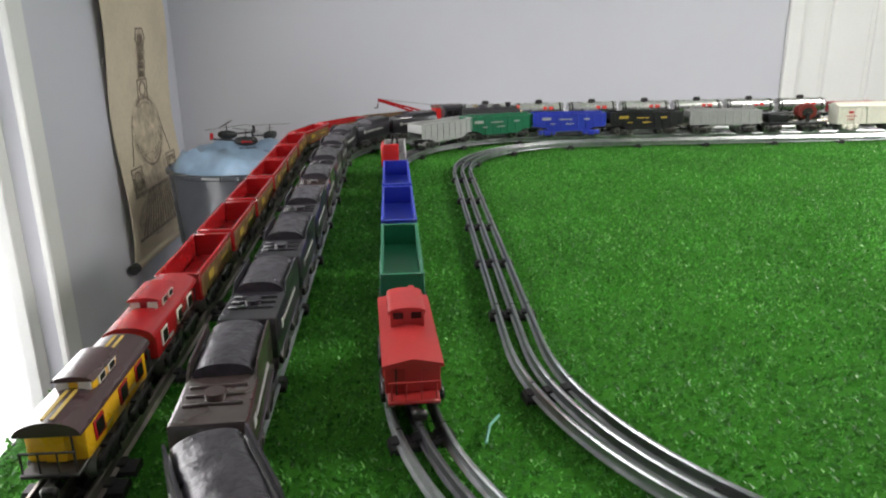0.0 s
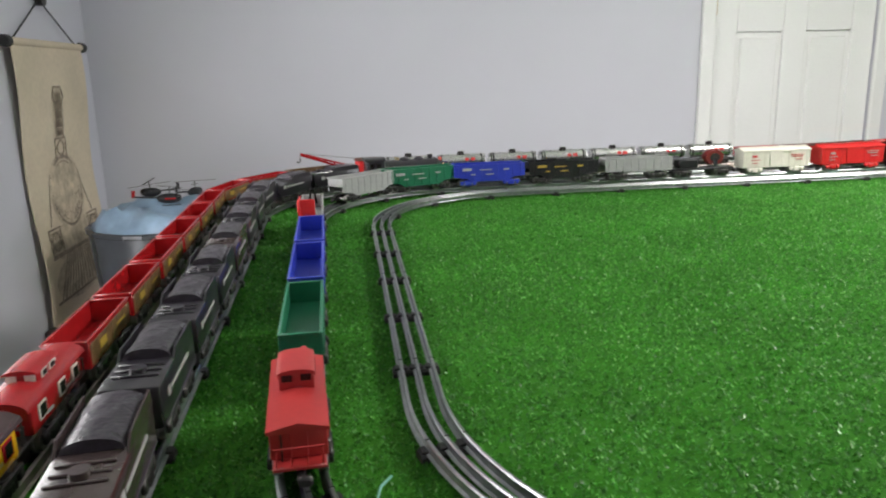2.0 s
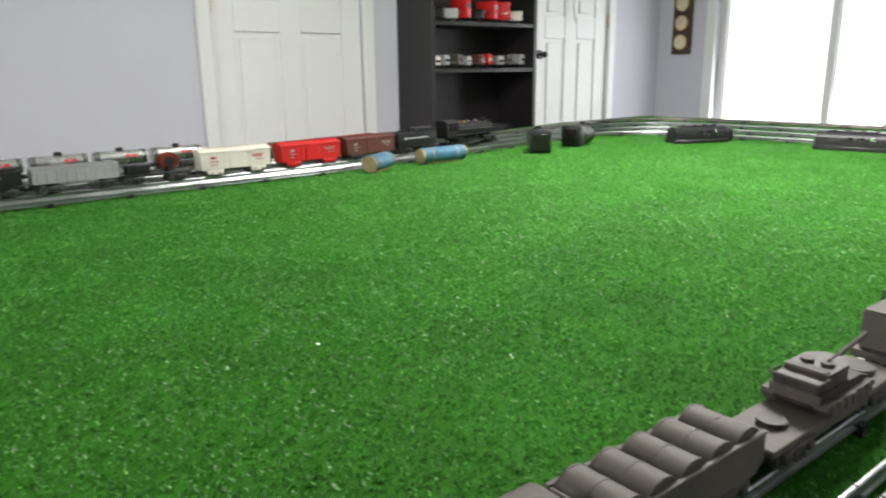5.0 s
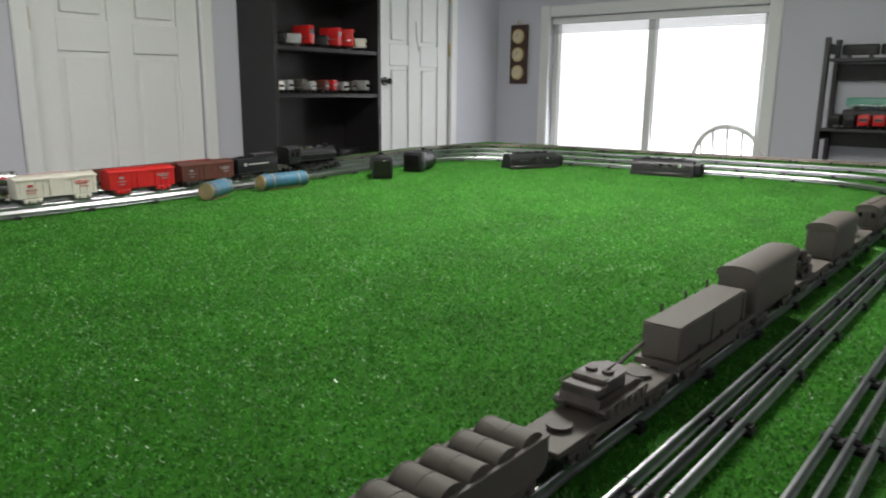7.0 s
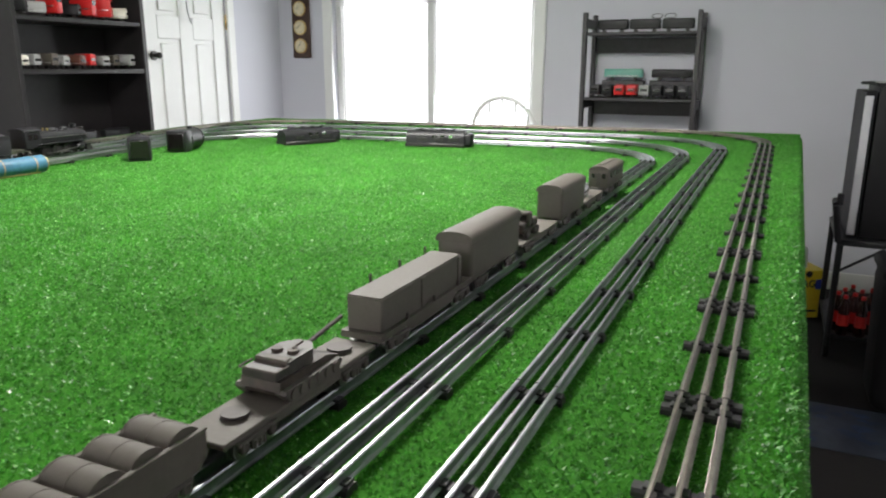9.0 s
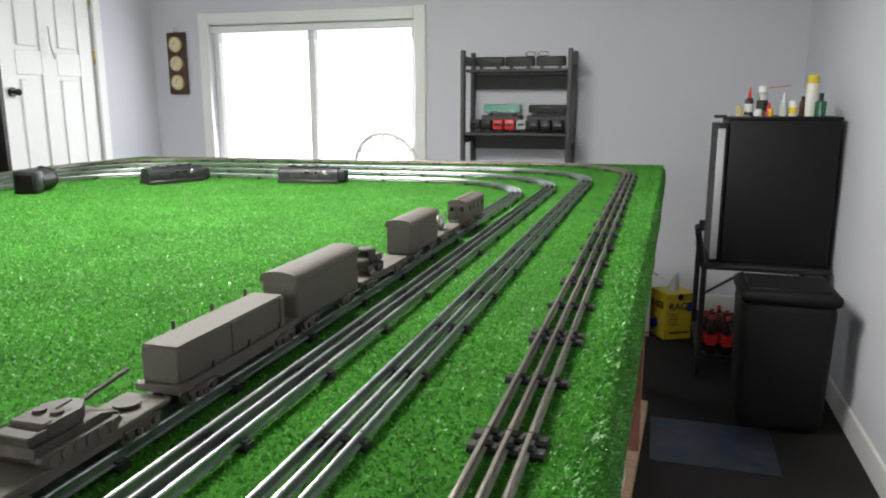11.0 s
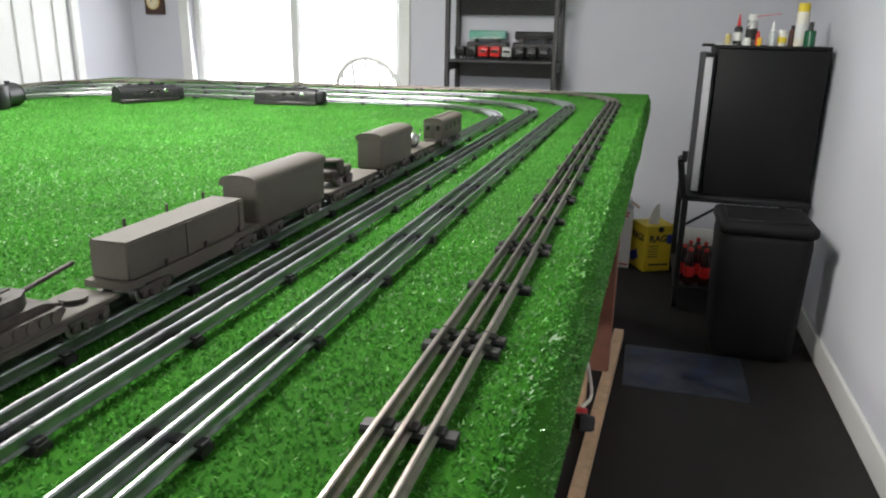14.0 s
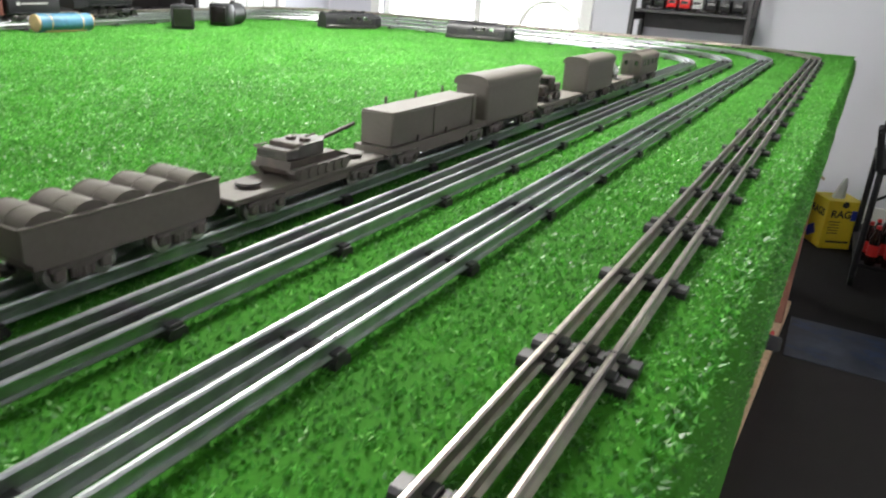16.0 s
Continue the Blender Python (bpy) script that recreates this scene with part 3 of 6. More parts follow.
    for y in (y0 + 0.03, (y0 + y1) / 2, y1 - 0.02):
        box(bm, (-0.07, y, (z0 + z1) / 2), (0.05, 0.06, z1 - z0), 0.004)
    part("window_frame", bm, M["white"], w)
    ym = (y0 + y1) / 2
    for a, b in ((y0 + 0.06, ym - 0.03), (ym + 0.03, y1 - 0.06)):
        p = part("pane", box(nb(), (-0.085, (a + b) / 2, (z0 + z1) / 2), (0.004, b - a, z1 - z0 - 0.02)), M["windowglass"], w, smooth=False)
        p.visible_shadow = False

patio_door()

# ---- the layout table ----
TABLE = ((0.165, -0.025), (4.335, -0.100), (4.14, 2.52), (3.45, 2.52), (1.75, 2.16), (0.105, 2.10))

def fillet(pts, radii, step=0.02, closed=True):
    """Rounds the corners of a polygon: points along it, evenly spaced, with their headings."""
    n, out = len(pts), []
    for i in range(n):
        a, b, c = (Vector((*pts[(i + k) % n], 0)) for k in (-1, 0, 1))
        u, v = (a - b).normalized(), (c - b).normalized()
        half = u.angle(v) / 2
        t = radii[i] / math.tan(half)
        p, q = b + u * t, b + v * t
        centre = b + (u + v).normalized() * (radii[i] / math.sin(half))
        p0, q0 = p - centre, q - centre
        turn = math.atan2(p0.x * q0.y - p0.y * q0.x, p0.dot(q0))
        k = max(2, int(abs(turn) * radii[i] / step))
        for j in range(k + 1):
            ang = turn * j / k
            out.append(centre + Matrix.Rotation(ang, 3, "Z") @ p0)
    return out

def table():
    tb = thing("layout_table", "wooden model railway table covered with green artificial turf", "table")
    corners = fillet(TABLE, (0.045,) * 6, 0.012)
    outline = []
    for i, p in enumerate(corners):
        q = corners[(i + 1) % len(corners)]
        k = max(1, int((q - p).length / 0.05))
        outline += [p.lerp(q, j / k) for j in range(k)]
    ring = [(0.0, 0.0), (0.012, -0.004), (0.022, -0.014), (0.027, -0.032), (0.029, -0.065), (0.025, -0.100), (0.018, -0.125)]
    bm = nb()
    cx = sum((p for p in outline), Vector()) / len(outline)
    n = len(outline)
    loops = []
    for off, z in [(-0.02, 0.0)] + ring:
        lp = []
        for i, p in enumerate(outline):
            d = (outline[(i + 1) % n] - outline[i - 1]).normalized()
            wave = 0.006 * noise.noise(p * 7 + Vector((0, 0, z * 9))) * (-z / 0.06)
            lp.append(bm.verts.new(p + Vector((d.y, -d.x, 0)) * (off - 0.02 + wave) + Vector((0, 0, z))))
        loops.append(lp)
    bm.faces.new(loops[0])
    for a, b in zip(loops, loops[1:]):
        for i in range(n):
            bm.faces.new((a[i], a[(i + 1) % n], b[(i + 1) % n], b[i]))
    part("turf_cover", bm, M["turf"], tb, "green artificial turf folded over the edge")
    bm = nb()
    prism(bm, [(p.x * 0.992 + cx.x * 0.008, p.y * 0.985 + cx.y * 0.015) for p in outline], -0.030, -0.012, "z")
    part("tabletop", bm, M["ply"], tb, smooth=False)
    part("apron", box(nb(), (2.35, -0.020, -0.165), (3.4, 0.018, 0.27), 0.003), M["ply"], tb)
    part("leg_board", box(nb(), (2.32, -0.020, -0.215), (0.020, 0.100, 0.37), 0.003), M["ply"], tb)
    part("apron", box(nb(), (4.16, 1.05, -0.115), (0.018, 2.0, 0.17), 0.003), M["ply"], tb)
    for x, y in ((0.35, 0.05), (1.45, 0.05), (3.05, 0.05), (4.05, 0.08), (0.3, 1.9), (1.9, 1.9), (3.9, 2.2)):
        part("leg", box(nb(), (x, y, (FLOOR - 0.03) / 2), (0.089, 0.089, -0.03 - FLOOR), 0.004), M["pine"], tb)

table()

def turf():
    """Short curled blades all over the table and down its near edge, with sparse longer glossy curls, pale to imitate
    glints.
    """
    rng = np.random.default_rng(3)
    poly = np.array(TABLE)

    def spread(density):
        k = int(4.35 * 2.65 * density)
        P = np.column_stack((rng.uniform(0.05, 4.4, k), rng.uniform(-0.10, 2.55, k)))
        inside = np.ones(k, bool)
        for i in range(len(poly)):
            a, b = poly[i], poly[(i + 1) % len(poly)]
            e = b - a
            inside &= (e[0] * (P[:, 1] - a[1]) - e[1] * (P[:, 0] - a[0])) / np.hypot(*e) > 0.004
        return P[inside]

    def blades(P, tall, wide):
        k = len(P)
        ang, lean = rng.uniform(0, 2 * np.pi, k), rng.uniform(0.35, 1.1, k)
        hgt, wid = rng.uniform(*tall, k), rng.uniform(*wide, k)
        dx, dy = np.cos(ang), np.sin(ang)
        V = np.empty((k, 3, 3), np.float32)
        for j, s in ((0, -1), (1, 1)):
            V[:, j, 0], V[:, j, 1], V[:, j, 2] = P[:, 0] - dy * wid * s, P[:, 1] + dx * wid * s, -0.001
        V[:, 2, 0], V[:, 2, 1], V[:, 2, 2] = P[:, 0] + dx * hgt * lean * 1.3, P[:, 1] + dy * hgt * lean * 1.3, hgt * (0.88 - 0.46 * lean)
        return V

    def skirt(k, tall, wide):
        """Blades on the turf folded over the near edge."""
        a, b = poly[0], poly[1]
        e = (b - a) / np.hypot(*(b - a))
        out = np.array((e[1], -e[0]))
        u = rng.uniform(0.02, 0.99, k) * np.hypot(*(b - a))
        drop = rng.uniform(0, 1, k)
        z = -0.120 * drop
        off = np.interp(drop, (0, 0.033, 0.117, 0.267, 0.54, 0.83, 1), (0.0, 0.012, 0.022, 0.027, 0.029, 0.025, 0.018)) - 0.021
        hgt, wid, tilt = rng.uniform(*tall, k), rng.uniform(*wide, k), rng.uniform(-1, 1, k)
        base = a + np.outer(u, e) + np.outer(off, out)
        V = np.empty((k, 3, 3), np.float32)
        for j, s in ((0, -1), (1, 1)):
            V[:, j, :2] = base + np.outer(wid * s, e)
            V[:, j, 2] = z + tilt * wid * s
        V[:, 2, :2] = base + np.outer(hgt * 0.8, out) + np.outer(hgt * tilt, e)
        V[:, 2, 2] = z + hgt * rng.uniform(-0.9, 0.5, k)
        return V

    short = np.concatenate((blades(spread(118000), (0.0026, 0.0054), (0.0011, 0.0022)), skirt(60000, (0.003, 0.0055), (0.0012, 0.0022))))
    curls = np.concatenate((blades(spread(900), (0.0040, 0.0070), (0.0009, 0.0016)), skirt(1400, (0.004, 0.007), (0.0010, 0.0018))))
    V = np.concatenate((short, curls))
    k = len(V)
    me = bpy.data.meshes.new("turf_blades")
    me.vertices.add(3 * k)
    me.vertices.foreach_set("co", V.ravel())
    me.loops.add(3 * k)
    me.loops.foreach_set("vertex_index", np.arange(3 * k, dtype=np.int32))
    me.polygons.add(k)
    me.polygons.foreach_set("loop_start", np.arange(0, 3 * k, 3, dtype=np.int32))
    me.materials.append(M["blades"])
    me.materials.append(M["curl"])
    me.polygons.foreach_set("material_index", np.repeat((0, 1), (len(short), len(curls))).astype(np.int32))
    me.update()
    tagged(new("artificial_grass", me), "short bright green artificial grass blades on the table", "grass", kind="stuff")

turf()

# ---- tracks ----
QUADS = dict(
    A=((0.541, 0.317), (3.37, 0.317), (3.24, 1.99), (1.75, 1.752), (0.510, 1.715)),
    B=((0.450, 0.246), (3.60, 0.246), (3.43, 2.10), (1.75, 1.838), (0.374, 1.800)),
    C=((0.333, 0.155), (3.86, 0.155), (3.64, 2.24), (1.75, 1.935), (0.258, 1.890)),
    D=((0.252, 0.026), (4.20, 0.026), (3.88, 2.41), (1.75, 2.040), (0.162, 1.990)),
)
RADII = dict(A=(0.36, 0.36, 0.34, 1.5, 0.30), B=(0.38, 0.38, 0.36, 1.5, 0.33), C=(0.40, 0.40, 0.38, 1.5, 0.36), D=(0.42, 0.42, 0.42, 1.5, 0.40))
RAILTOP = 0.0160
PATHS = {}

def make_path(key):
    pts = fillet(QUADS[key], RADII[key], 0.012)
    fine = []
    for i, p in enumerate(pts):
        q = pts[(i + 1) % len(pts)]
        k = max(1, int((q - p).length / 0.03))
        fine += [p.lerp(q, j / k) for j in range(k)]
    fine.append(fine[0].copy())
    s = [0.0]
    for a, b in zip(fine, fine[1:]):
        s.append(s[-1] + (b - a).length)
    PATHS[key] = (fine, s)

for key in "ABCD":
    make_path(key)

def at(key, s):
    """Point and heading (degrees) on a track at arc length s."""
    pts, ss = PATHS[key]
    s %= ss[-1]
    i = min(max(int(np.searchsorted(ss, s)), 1), len(ss) - 1)
    a, b = pts[i - 1], pts[i]
    f = (s - ss[i - 1]) / max(1e-9, ss[i] - ss[i - 1])
    d = b - a
    return a.lerp(b, f), math.degrees(math.atan2(d.y, d.x))

def s_near(key, x, y):
    """Arc length of the track's point nearest to (x, y)."""
    pts, ss = PATHS[key]
    best = (1e9, 0.0)
    for i in range(len(pts) - 1):
        a, d = pts[i], pts[i + 1] - pts[i]
        f = min(1.0, max(0.0, ((x - a.x) * d.x + (y - a.y) * d.y) / max(1e-12, d.x * d.x + d.y * d.y)))
        gap = (a.x + f * d.x - x) ** 2 + (a.y + f * d.y - y) ** 2
        best = min(best, (gap, ss[i] + f * d.length))
    return best[1]

def on_track(key, s, length, flip=False):
    """The pose of a car whose two trucks ride on the track."""
    a, _ = at(key, s - length * 0.33)
    b, _ = at(key, s + length * 0.33)
    d = b - a
    c = (a + b) / 2
    return pose(c.x, c.y, RAILTOP, 0, 0, math.degrees(math.atan2(d.y, d.x)) + (180 if flip else 0))

def rail_mesh(key, off, profile, material):
    pts, ss = PATHS[key]
    n = len(pts) - 1
    bm = nb()
    rings = []
    for i in range(n):
        d = (pts[(i + 1) % n] - pts[i - 1 if i else n - 1]).normalized()
        side = Vector((-d.y, d.x, 0))
        rings.append([bm.verts.new(pts[i] + side * (off + u) + Vector((0, 0, v))) for u, v in profile])
    m = len(profile)
    for i in range(n):
        a, b = rings[i], rings[(i + 1) % n]
        for j in range(m):
            bm.faces.new((a[j], a[(j + 1) % m], b[(j + 1) % m], b[j]))
    return bm

def track(key, gauge, tie_len, spacing, paired, outer, centre, label):
    tr = thing("toy_train_track", label, "railway track", group="loops of toy train track")
    h = RAILTOP
    prof = [(-0.0034, 0.0060), (-0.0034, 0.0066), (-0.0009, 0.0074), (-0.0008, h - 0.0042), (-0.0016, h - 0.0034), (-0.0018, h - 0.0012), (-0.0009, h),
            (0.0009, h), (0.0018, h - 0.0012), (0.0016, h - 0.0034), (0.0008, h - 0.0042), (0.0009, 0.0074), (0.0034, 0.0066), (0.0034, 0.0060)]
    for off, mt in ((gauge / 2, outer), (-gauge / 2, outer), (0, centre)):
        part("rail", rail_mesh(key, off, prof, mt), mt, tr)
    bm = nb()
    prism(bm, [(-0.0068, -0.0005), (-0.0068, 0.0042), (-0.005, 0.0064), (0.005, 0.0064), (0.0068, 0.0042), (0.0068, -0.0005)], -tie_len / 2, tie_len / 2, "y")
    for u in (-gauge / 2, 0, gauge / 2):
        box(bm, (0, u, 0.0076), (0.010, 0.0125, 0.0022), 0.0006)
    tie = mesh_of("tie", bm, M["tie"])
    total = PATHS[key][1][-1]
    n = round(total / spacing)
    for i in range(n):
        for dd in ((-0.011, 0.011) if paired and i % 2 == 0 else (0.0,)):
            p, hd = at(key, (i + 0.5) * total / n + dd)
            shared("tie", tie, tr, pose(p.x, p.y, 0, 0, 0, hd))
    # rail joint pins show as thin dark gaps
    bm = nb()
    for i in range(0, n, 2):
        p, hd = at(key, (i + 0.5) * total / n)
        for off in (gauge / 2, -gauge / 2, 0):
            box(bm, (0, off, 0), (0.0010, 0.0042, 0.0006), rot=None)
            bm.verts.ensure_lookup_table()
            xf(bm, bm.verts[-8:], pose(p.x, p.y, h + 0.0001, 0, 0, hd))
    tagged(part("joint_gap", bm, M["ink_black"], tr, smooth=False), kind="stuff")

track("A", 0.030, 0.045, 0.158, False, M["rail"], M["rail"], "bright three-rail tinplate track loop on black ties")
track("B", 0.031, 0.046, 0.158, False, M["rail"], M["rail_dark"], "shiny three-rail tinplate track loop on black ties")
track("C", 0.033, 0.047, 0.158, False, M["rail"], M["rail"], "shiny three-rail tinplate track loop on black ties")
track("D", 0.034, 0.061, 0.139, True, M["rail_old"], M["rail_old"], "worn brownish three-rail track loop with paired black ties")

# ---- rolling stock: local x runs along the track, z = 0 on the rail head ----
def wheelset_mesh():
    bm = nb()
    cyl(bm, (0, 0, 0.0085), 0.0022, 0.040, "y", 8)
    for s in (-1, 1):
        cyl(bm, (0, s * 0.0165, 0.0085), 0.0085, 0.005, "y", 16)
        cyl(bm, (0, s * 0.0135, 0.0085), 0.0100, 0.0015, "y", 16)
    return mesh_of("wheelset", bm, M["wheel"], True)

def truck_mesh(mt):
    bm = nb()
    for s in (-1, 1):
        y = s * 0.0205
        box(bm, (0, y, 0.0125), (0.042, 0.003, 0.0045), 0.001)
        box(bm, (0, y, 0.0085), (0.016, 0.0035, 0.009), 0.001)
        for x in (-0.015, 0.015):
            box(bm, (x, y, 0.009), (0.008, 0.0045, 0.008), 0.0012)
        for x in (-0.005, 0.0, 0.005):
            cyl(bm, (x, y + s * 0.001, 0.007), 0.0017, 0.006, "z", 6)
    box(bm, (0, 0, 0.014), (0.012, 0.042, 0.004), 0.001)
    return mesh_of("truck", bm, mt, True)

def coupler_mesh():
    bm = nb()
    box(bm, (0.009, 0, 0.011), (0.020, 0.005, 0.004), 0.001)
    box(bm, (0.020, 0.003, 0.011), (0.006, 0.010, 0.008), 0.002)
    return mesh_of("coupler", bm, M["iron"], True)

WHEELSET, COUPLER = wheelset_mesh(), coupler_mesh()
TRUCKS = {k: truck_mesh(M[k]) for k in ("iron", "olive_dark", "cream", "redbright", "blue")}

def shrink(car, sy=0.76, sz=0.76, sx=1.0):
    """Narrows and lowers a toy round its floor, leaving its running gear as it is."""
    for o in (car, *car.children_recursive):
        if o.type == "MESH" and o.data.name.split(".")[0] not in ("truck", "wheelset", "coupler"):
            if not o.data.get("narrowed"):
                o.data.transform(Matrix.Translation((0, 0, 0.012)) @ Matrix.Diagonal((sx, sy, sz, 1)) @ Matrix.Translation((0, 0, -0.012)))
                o.data["narrowed"] = 1
    return car

def running_gear(car, L, kind="iron", reach=None):
    a = reach or L / 2 - 0.034
    for s in (-1, 1):
        t = shared("truck", TRUCKS[kind], car, pose(s * a, 0, 0))
        for x in (-0.015, 0.015):
            shared("wheelset", WHEELSET, t, pose(x, 0, 0))
        shared("coupler", COUPLER, car, pose(s * (L / 2 - 0.006), 0, 0, 0, 0, 0 if s > 0 else 180))
    shrink(car)

def bars(car, side_y, spots, mt, name="lettering_bar"):
    """Plain bars where small lettering stands on both sides: (x, z, width, height)."""
    for s in (-1, 1):
        for x, z, w, h in spots:
            part(name, box(nb(), (x * -s, s * (side_y + 0.0004), z), (w, 0.0008, h)), mt, car, smooth=False)

def wagon(name, label, group):
    return thing(name, label, "toy train car", group=group)

def gondola(label, body_mt, inner_mt, L=0.135, W=0.052, H=0.034, base=0.018, group="", trucks="iron", side_mt=None, side_bars=(), bar_mt=None):
    c = wagon("gondola_car", label, group)
    bm = nb()
    t = 0.0022
    for s in (-1, 1):
        box(bm, (0, s * (W / 2 - t / 2), base + H / 2), (L, t, H), 0.0006)
        box(bm, (s * (L / 2 - t / 2), 0, base + H / 2), (t, W - 2 * t, H), 0.0006)
        box(bm, (0, s * (W / 2 - 0.0012), base + H), (L + 0.003, 0.0042, 0.0028), 0.0008)
        box(bm, (s * (L / 2 - 0.0012), 0, base + H), (0.0042, W - 0.006, 0.0028), 0.0008)
    part("body", bm, body_mt, c)
    part("bed", box(nb(), (0, 0, base + 0.002), (L - 0.004, W - 0.005, 0.004), 0.0006), inner_mt, c)
    for s in (-1, 1):
        for k in range(7):
            part("side_rib", box(nb(), (-L / 2 + L * (k + 0.5) / 7, s * (W / 2 + 0.0006), base + H / 2 - 0.001), (0.003, 0.0016, H - 0.006), 0.0005), side_mt or body_mt, c)
    if side_mt:
        for s in (-1, 1):
            part("side_panel", box(nb(), (0, s * (W / 2 + 0.0004), base + H / 2 - 0.001), (L - 0.006, 0.0010, H - 0.008)), side_mt, c, smooth=False)
    if side_bars:
        bars(c, W / 2 + 0.0012, side_bars, bar_mt or M["ink_white"])
    part("underframe", box(nb(), (0, 0, base - 0.003), (L + 0.006, W * 0.6, 0.006), 0.001), M["iron"], c)
    running_gear(c, L, trucks)
    return c

def hopper(label, mt, inner, L=0.172, W=0.056, group="", bar_mt=None, trucks="iron", flat=False):
    c = wagon("hopper_car", label, group)
    H, base = 0.052, 0.014
    bm = nb()
    prof = [(-L / 2, base + H), (-L / 2, base + 0.014), (-L / 2 + 0.030, base + 0.010), (-0.045, base), (0.045, base), (L / 2 - 0.030, base + 0.010), (L / 2, base + 0.014), (L / 2, base + H)]
    if flat:
        prof = [(-L / 2, base + H), (-L / 2, base + 0.010), (L / 2, base + 0.010), (L / 2, base + H)]
    for s in (-1, 1):
        prism(bm, prof, s * W / 2 - 0.0011, s * W / 2 + 0.0011, "y")
        box(bm, (0, s * W / 2, base + H), (L + 0.002, 0.005, 0.003), 0.0008)
        box(bm, (s * (L / 2 - 0.001), 0, base + H - 0.011), (0.0022, W - 0.003, 0.022))
        for k in range(9):
            x = -L / 2 + L * (k + 0.5) / 9
            z0 = base + (0.004 if abs(x) < 0.045 else 0.014)
            box(bm, (x, s * (W / 2 + 0.0018), (z0 + base + H) / 2), (0.0026, 0.0022, base + H - z0 - 0.004), 0.0006)
    part("body", bm, mt, c)
    bm = nb()
    for s in (-1, 1):
        prism(bm, [(s * (L / 2 - 0.002), base + 0.034), (s * (L / 2 - 0.002), base + 0.030), (s * 0.030, base + 0.004), (s * 0.022, base + 0.008)], -W / 2 + 0.002, W / 2 - 0.002, "y")
    box(bm, (0, 0, base + 0.006), (0.06, W - 0.004, 0.004))
    part("hopper_floor", bm, inner, c)
    for x in (-L / 5, L / 5):
        part("chute", box(nb(), (x, 0, base + 0.001), (0.020, W * 0.7, 0.010), 0.002), mt, c)
    if bar_mt:
        bars(c, W / 2 + 0.003, ((-0.055, 0.052, 0.022, 0.008), (-0.010, 0.050, 0.030, 0.003), (0.040, 0.050, 0.014, 0.005), (0.0, 0.036, 0.020, 0.003), (-0.040, 0.036, 0.012, 0.003)), bar_mt)
    part("underframe", box(nb(), (0, 0, 0.018), (L + 0.008, 0.012, 0.006), 0.001), M["iron"], c)
    running_gear(c, L, trucks)
    return c

def boxcar(label, mt, roof_mt, L=0.18, W=0.058, H=0.056, group="", bar_mt=None, trucks="iron", round_roof=False, door=True, ribs=True):
    c = wagon("box_car", label, group)
    base = 0.016
    body = part("body", box(nb(), (0, 0, base + H / 2), (L, W, H), 0.0015 if ribs else 0.006, 1 if ribs else 3), mt, c)
    if ribs:
        rib = mesh_of("rib", box(nb(), (0, 0, base + H / 2), (0.0016, W + 0.0024, H - 0.004)), mt)
        for k in range(11):
            shared("rib", rib, body, pose(-L / 2 + L * (k + 0.5) / 11, 0, 0))
    bm = nb()
    z = base + H
    if round_roof:
        prof = [(-W / 2 - 0.001, z - 0.006)] + [(-math.cos(a) * (W / 2 + 0.001), z - 0.004 + math.sin(a) ** 0.6 * 0.014) for a in np.linspace(0.05, math.pi - 0.05, 11)] + [(W / 2 + 0.001, z - 0.006)]
    else:
        prof = [(-W / 2 - 0.002, z - 0.002), (-W / 2 - 0.002, z + 0.001), (0, z + 0.009), (W / 2 + 0.002, z + 0.001), (W / 2 + 0.002, z - 0.002)]
    prism(bm, prof, -L / 2 - 0.002, L / 2 + 0.002, "x")
    roof = part("roof", bm, roof_mt, c)
    if not round_roof:
        part("roof_walk", box(nb(), (0, 0, z + 0.0105), (L + 0.004, 0.010, 0.0022), 0.0005), roof_mt, roof)
    if door:
        for s in (-1, 1):
            bm = nb()
            box(bm, (0, s * (W / 2 + 0.0016), base + H / 2 - 0.001), (0.038, 0.002, H - 0.006), 0.0006)
            box(bm, (0.012, s * (W / 2 + 0.003), base + H / 2), (0.002, 0.001, 0.02))
            d = part("door", bm, mt, c)
            part("door_rail", box(nb(), (0.012, s * (W / 2 + 0.0022), base + H - 0.003), (0.07, 0.002, 0.002)), mt, d)
    if bar_mt:
        bars(c, W / 2 + 0.0014, ((-0.060, 0.054, 0.012, 0.007), (-0.058, 0.042, 0.024, 0.002), (0.055, 0.056, 0.036, 0.002), (0.055, 0.050, 0.028, 0.003), (0.060, 0.040, 0.020, 0.002), (-0.060, 0.032, 0.016, 0.002)), bar_mt)
    part("underframe", box(nb(), (0, 0, base - 0.003), (L + 0.004, W * 0.5, 0.006), 0.001), M["iron"], c)
    running_gear(c, L, trucks)
    return c

def tank_car(label, group=""):
    c = wagon("tank_car", label, group)
    L = 0.128
    part("frame", box(nb(), (0, 0, 0.018), (L + 0.008, 0.040, 0.005), 0.001), M["iron"], c)
    bm = nb()
    cyl(bm, (0, 0, 0.047), 0.0235, L - 0.010, "x", 24)
    for s in (-1, 1):
        cyl(bm, (s * (L / 2 - 0.003), 0, 0.047), 0.0235 if s < 0 else 0.017, 0.005, "x", 24, 0.017 if s < 0 else 0.0235)
    part("tank", bm, M["silver"], c)
    bm = nb()
    cyl(bm, (0, 0, 0.0735), 0.0095, 0.009, "z", 16)
    cyl(bm, (0, 0, 0.0790), 0.0075, 0.003, "z", 16)
    part("dome", bm, M["iron"], c, "dark filler dome")
